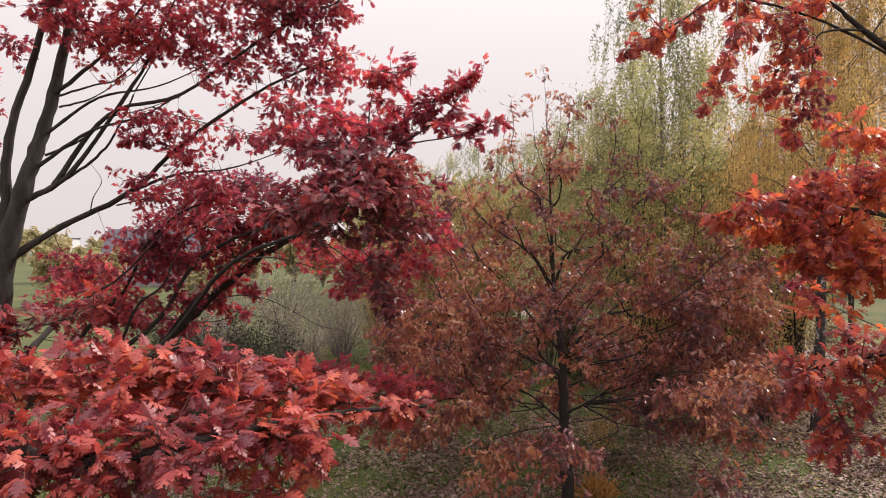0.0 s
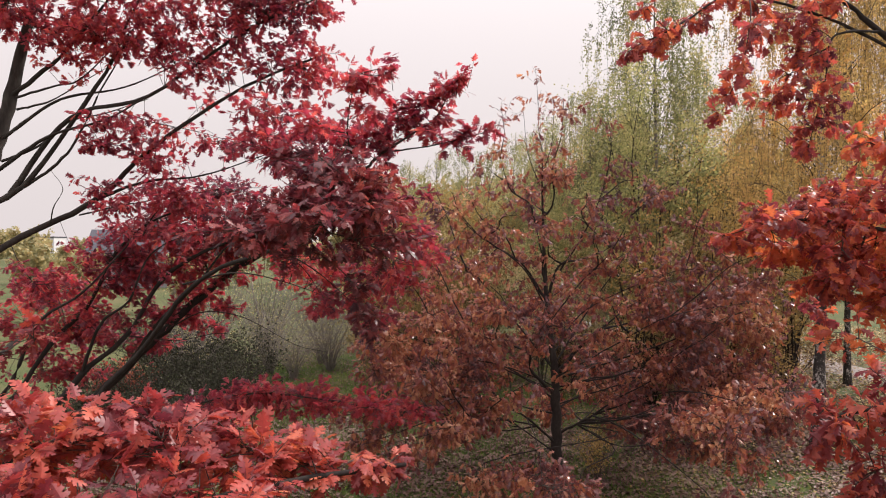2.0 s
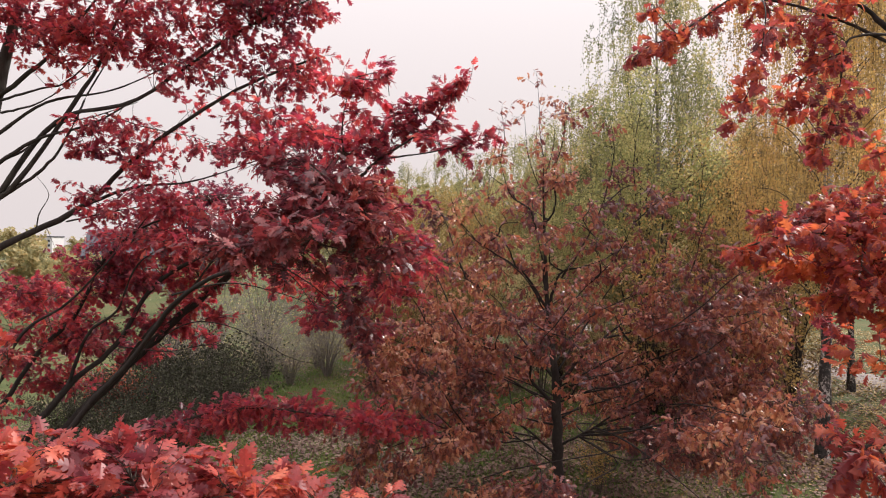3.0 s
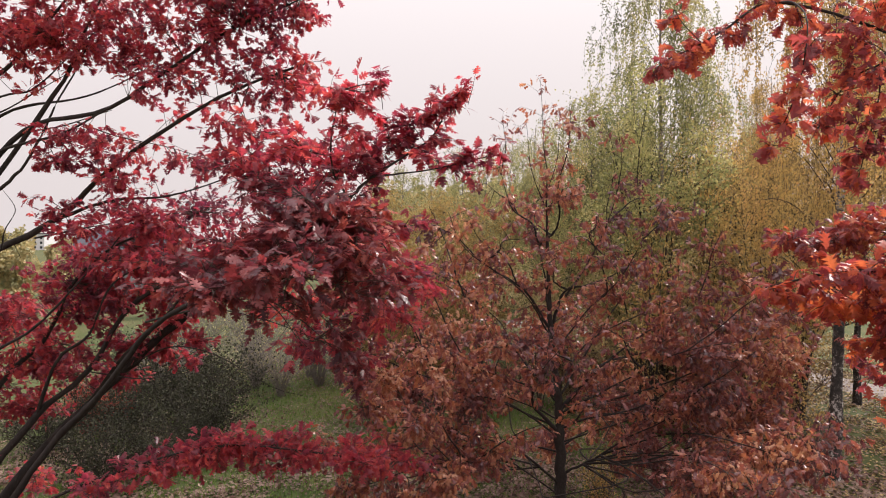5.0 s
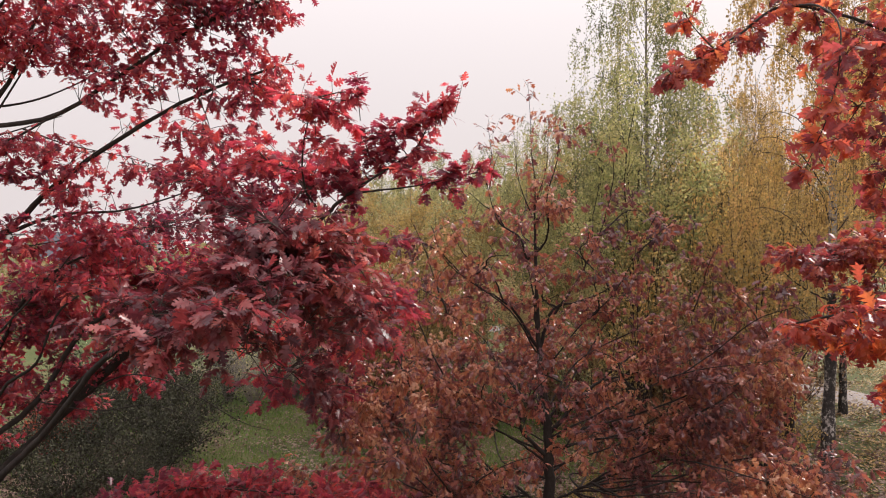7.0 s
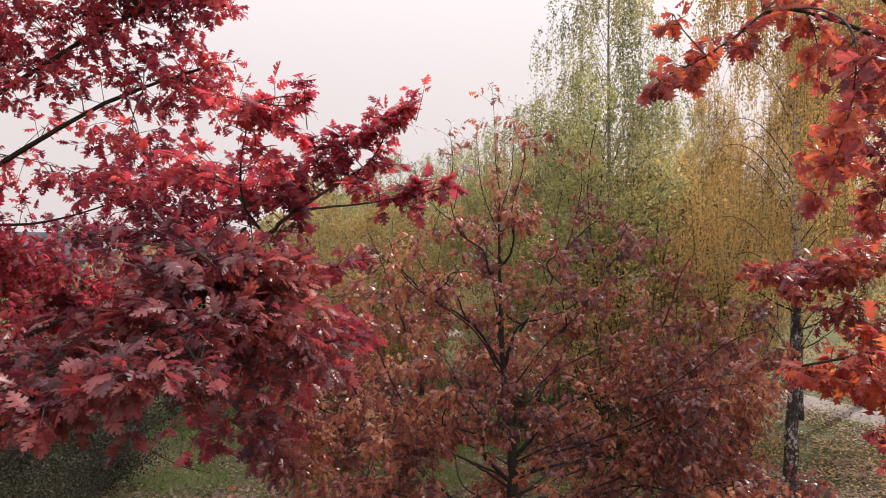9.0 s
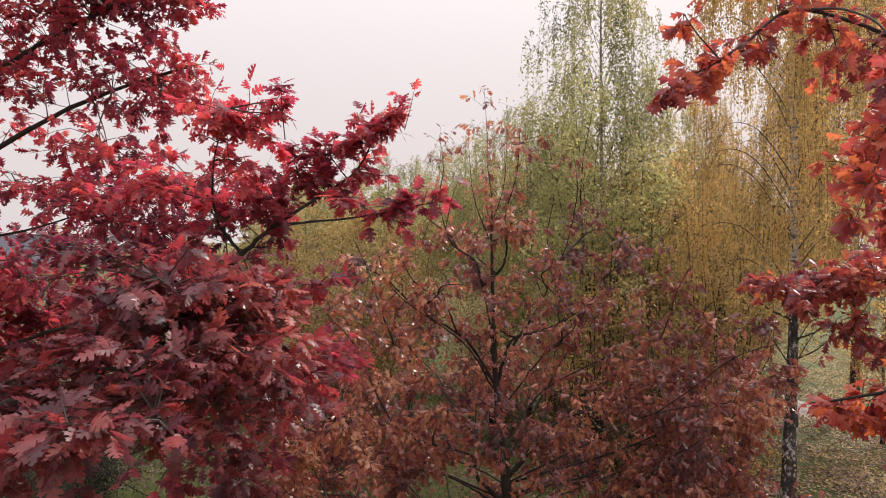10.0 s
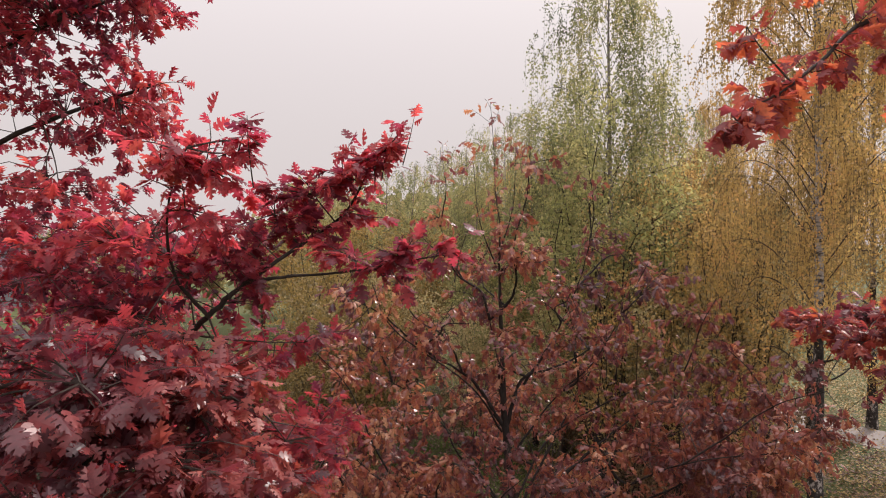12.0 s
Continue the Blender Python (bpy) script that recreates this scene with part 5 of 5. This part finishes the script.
repeat(red_bush, [(-11.4, 27.6, 0.9, 2.2), (-11.6, 26.0, 1.0, 0.7)])

# ---- distant woods, house and town ----
far_tree = shrub(10, 9.5, 3.6, haze_pale_leaf, 16, "distant broadleaf tree in autumn leaf, haze put into its pale colour", 1, 62, size=0.5, category="tree", group="distant trees")
spots = []
for k in range(26):
    ang = -0.62 + 1.25 * (k + RNG.random()) / 26
    d = RNG.uniform(66, 110) + (50 if -0.52 < ang < -0.33 else 0)
    s = RNG.uniform(0.75, 1.25) * (1.1 if ang > -0.12 else 0.62)
    spots.append((d * math.sin(ang), d * math.cos(ang), s, RNG.uniform(0, 6.28)))
spots += [(-3, 60, 0.95, 1.1), (5, 58, 1.05, 2.2), (-7, 64, 0.8, 3.1), (9, 66, 1.15, 0.4), (-26, 52, 0.5, 2.0), (-33, 58, 0.55, 0.7), (-21, 58, 0.45, 5.0)]
spots += [(-60 - 19 * k + RNG.normal(0, 4), 190 + 5 * k + RNG.normal(0, 12), RNG.uniform(0.6, 1.0), RNG.uniform(0, 6.28)) for k in range(10)]
repeat(far_tree, spots)


def house(x, y, turn):
    h = tree_at("house", x, y, "grey rendered house with a dark slate gable roof", "house")
    h.rotation_euler = (0, 0, turn)
    part("wall", box(bmesh.new(), -5.2, 5.2, -3.6, 3.6, -0.5, 4.2), house_wall, h)
    bm = bmesh.new()
    for sx in (-1, 1):
        v = [bm.verts.new((sx * 5.2, -3.6, 4.2)), bm.verts.new((sx * 5.2, 3.6, 4.2)), bm.verts.new((sx * 5.2, 0, 6.9))]
        v += [bm.verts.new((sx * 4.95, q.co.y, q.co.z)) for q in v]
        bm.faces.new(v[:3]), bm.faces.new(v[3:][::-1])
        for a, b in ((0, 1), (1, 2), (2, 0)):
            bm.faces.new((v[a], v[b], v[b + 3], v[a + 3]))
    bmesh.ops.recalc_face_normals(bm, faces=bm.faces)
    part("gable", bm, house_wall, h)
    for sy in (-1, 1):
        bm = bmesh.new()
        q = [(-5.7, sy * 4.2, 3.85), (5.7, sy * 4.2, 3.85), (5.7, 0, 7.0), (-5.7, 0, 7.0)]
        lo = [bm.verts.new(p) for p in q]
        hi = [bm.verts.new((p[0], p[1], p[2] + 0.2)) for p in q]
        bm.faces.new(lo), bm.faces.new(hi)
        for a in range(4):
            b = (a + 1) % 4
            bm.faces.new((lo[a], lo[b], hi[b], hi[a]))
        bmesh.ops.recalc_face_normals(bm, faces=bm.faces)
        part("roof", bm, house_roof, h)
    part("chimney", box(bmesh.new(), 1.6, 2.3, -0.4, 0.4, 6.4, 8.2), house_wall, h)
    for wx in (-3.4, -1.0, 1.6, 3.8):
        w = part("window", box(bmesh.new(), wx - 0.55, wx + 0.55, -3.66, -3.56, 1.2, 2.7), frame_white, h)
        part("pane", box(bmesh.new(), wx - 0.45, wx + 0.45, -3.68, -3.6, 1.3, 2.6), glass, w)
    return h


house(-37.2, 88, 0.25)
for x, y, w, hgt in ((-190, 420, 34, 9), (-262, 445, 40, 10), (-150, 440, 24, 8)):
    b = tree_at("apartment_building", x, y, "pale apartment block in the hazy distance", "building", "distant town")
    part("wall", box(bmesh.new(), -w / 2, w / 2, -7, 7, -1, hgt), pale_wall, b)
    part("roof", box(bmesh.new(), -w / 2 - 0.4, w / 2 + 0.4, -7.4, 7.4, hgt, hgt + 0.7), house_roof, b)
    for fl in range(int(hgt // 3)):
        for c in range(int(w // 4)):
            x0 = -w / 2 + 1.3 + c * 4
            part("window", box(bmesh.new(), x0, x0 + 1.5, -7.05, -6.9, 0.9 + fl * 3, 2.4 + fl * 3), glass, b)

def street_lamp(x, y):
    lamp = tree_at("street_lamp", x, y, "slim dark park lamp post beside the path", "street lamp")
    for name, pts, rad, mat in (("post", [(0, 0, -0.2), (0, 0, 0.9), (0, 0, 2.5)], [0.06, 0.045, 0.04], post_paint), ("head", [(0, 0, 2.48), (0, 0, 2.62), (0, 0, 2.9)], [0.05, 0.11, 0.16], glass), ("cap", [(0, 0, 2.9), (0, 0, 2.94), (0, 0, 3.05)], [0.2, 0.19, 0.02], post_paint)):
        child(name, tri_mesh(name, *tube(np.array(pts, float), rad, 10), mat, True), lamp)


street_lamp(19.8, 41.1)

# ---- fallen leaves and grass ----
def scatter(name, shape, mat, count, zone, size, stand, label, category, soft=4.0):
    """Many small leaves or blades on the ground within (x0, x1, y0, y1), thinned by a slow pattern."""
    x0, x1, y0, y1 = zone
    x, y = RNG.uniform(x0, x1, count), RNG.uniform(y0, y1, count)
    side = 1 if stand < 0.5 else -1
    keep = side * np.sin(x * 0.9 + 2 * np.sin(y * 0.5)) * np.cos(y * 1.1 + np.sin(x * 0.7)) + RNG.normal(0, 0.6, count) > -0.35
    edge = np.minimum(np.minimum(x - x0, x1 - x), np.minimum(y - y0, y1 - y))
    keep &= edge > soft * RNG.random(count) ** 1.5
    x, y = x[keep], y[keep]
    n = len(x)
    pos = np.stack([x, y, gz(x, y) + 0.015 + 0.03 * RNG.random(n) * (1 - stand)], 1)
    flat = RNG.normal(size=(n, 3)) * np.array((1, 1, 0.25))
    way = flat * (1 - stand) + stand * (UP + RNG.normal(0, 0.35, (n, 3)))
    face = UP * (1 - stand) + RNG.normal(0, 0.35 + stand, (n, 3))
    me = tri_mesh(name, *lay_leaves(shape, pos, way, face, size * RNG.uniform(0.6, 1.3, n)), mat)
    tagged(new(name, me), label, category, kind="stuff")


scatter("fallen_leaves", tiny_leaf(0.3), litter, 175000, (-15, 17, 3, 25), 0.15, 0.0, "brown curled oak leaves lying thick on the grass", "fallen leaves")
scatter("scattered_leaves", tiny_leaf(0.3), litter, 110000, (-16, 24, 15, 44), 0.12, 0.0, "thin scatter of fallen leaves on the grass", "fallen leaves")
scatter("grass", tiny_leaf(0.05), grass_green, 100000, (-14, 11, 14, 40), 0.14, 0.85, "short green and yellowing grass", "grass")


scatter("birch_litter", tiny_leaf(0.36), dry_leaf, 135000, (5, 34, 17, 50), 0.105, 0.0, "small golden birch leaves strewn on the grass", "fallen leaves")


def tuft(x, y):
    n = 260
    e = tree_at("grass_tuft", x, y, "tuft of dry orange grass beside the trunk", "grass tuft")
    pos = np.stack([RNG.normal(0, 0.12, n), RNG.normal(0, 0.12, n), np.full(n, -0.02)], 1)
    way = np.stack([RNG.normal(0, 0.5, n), RNG.normal(0, 0.5, n), np.ones(n)], 1)
    child("dry_grass", tri_mesh("dry_grass", *lay_leaves(plain_leaf(0.035, 0.45), pos, way, RNG.normal(size=(n, 3)), RNG.uniform(0.4, 0.8, n)), dry_grass), e, kind="stuff")


tuft(3.85, 17.1)
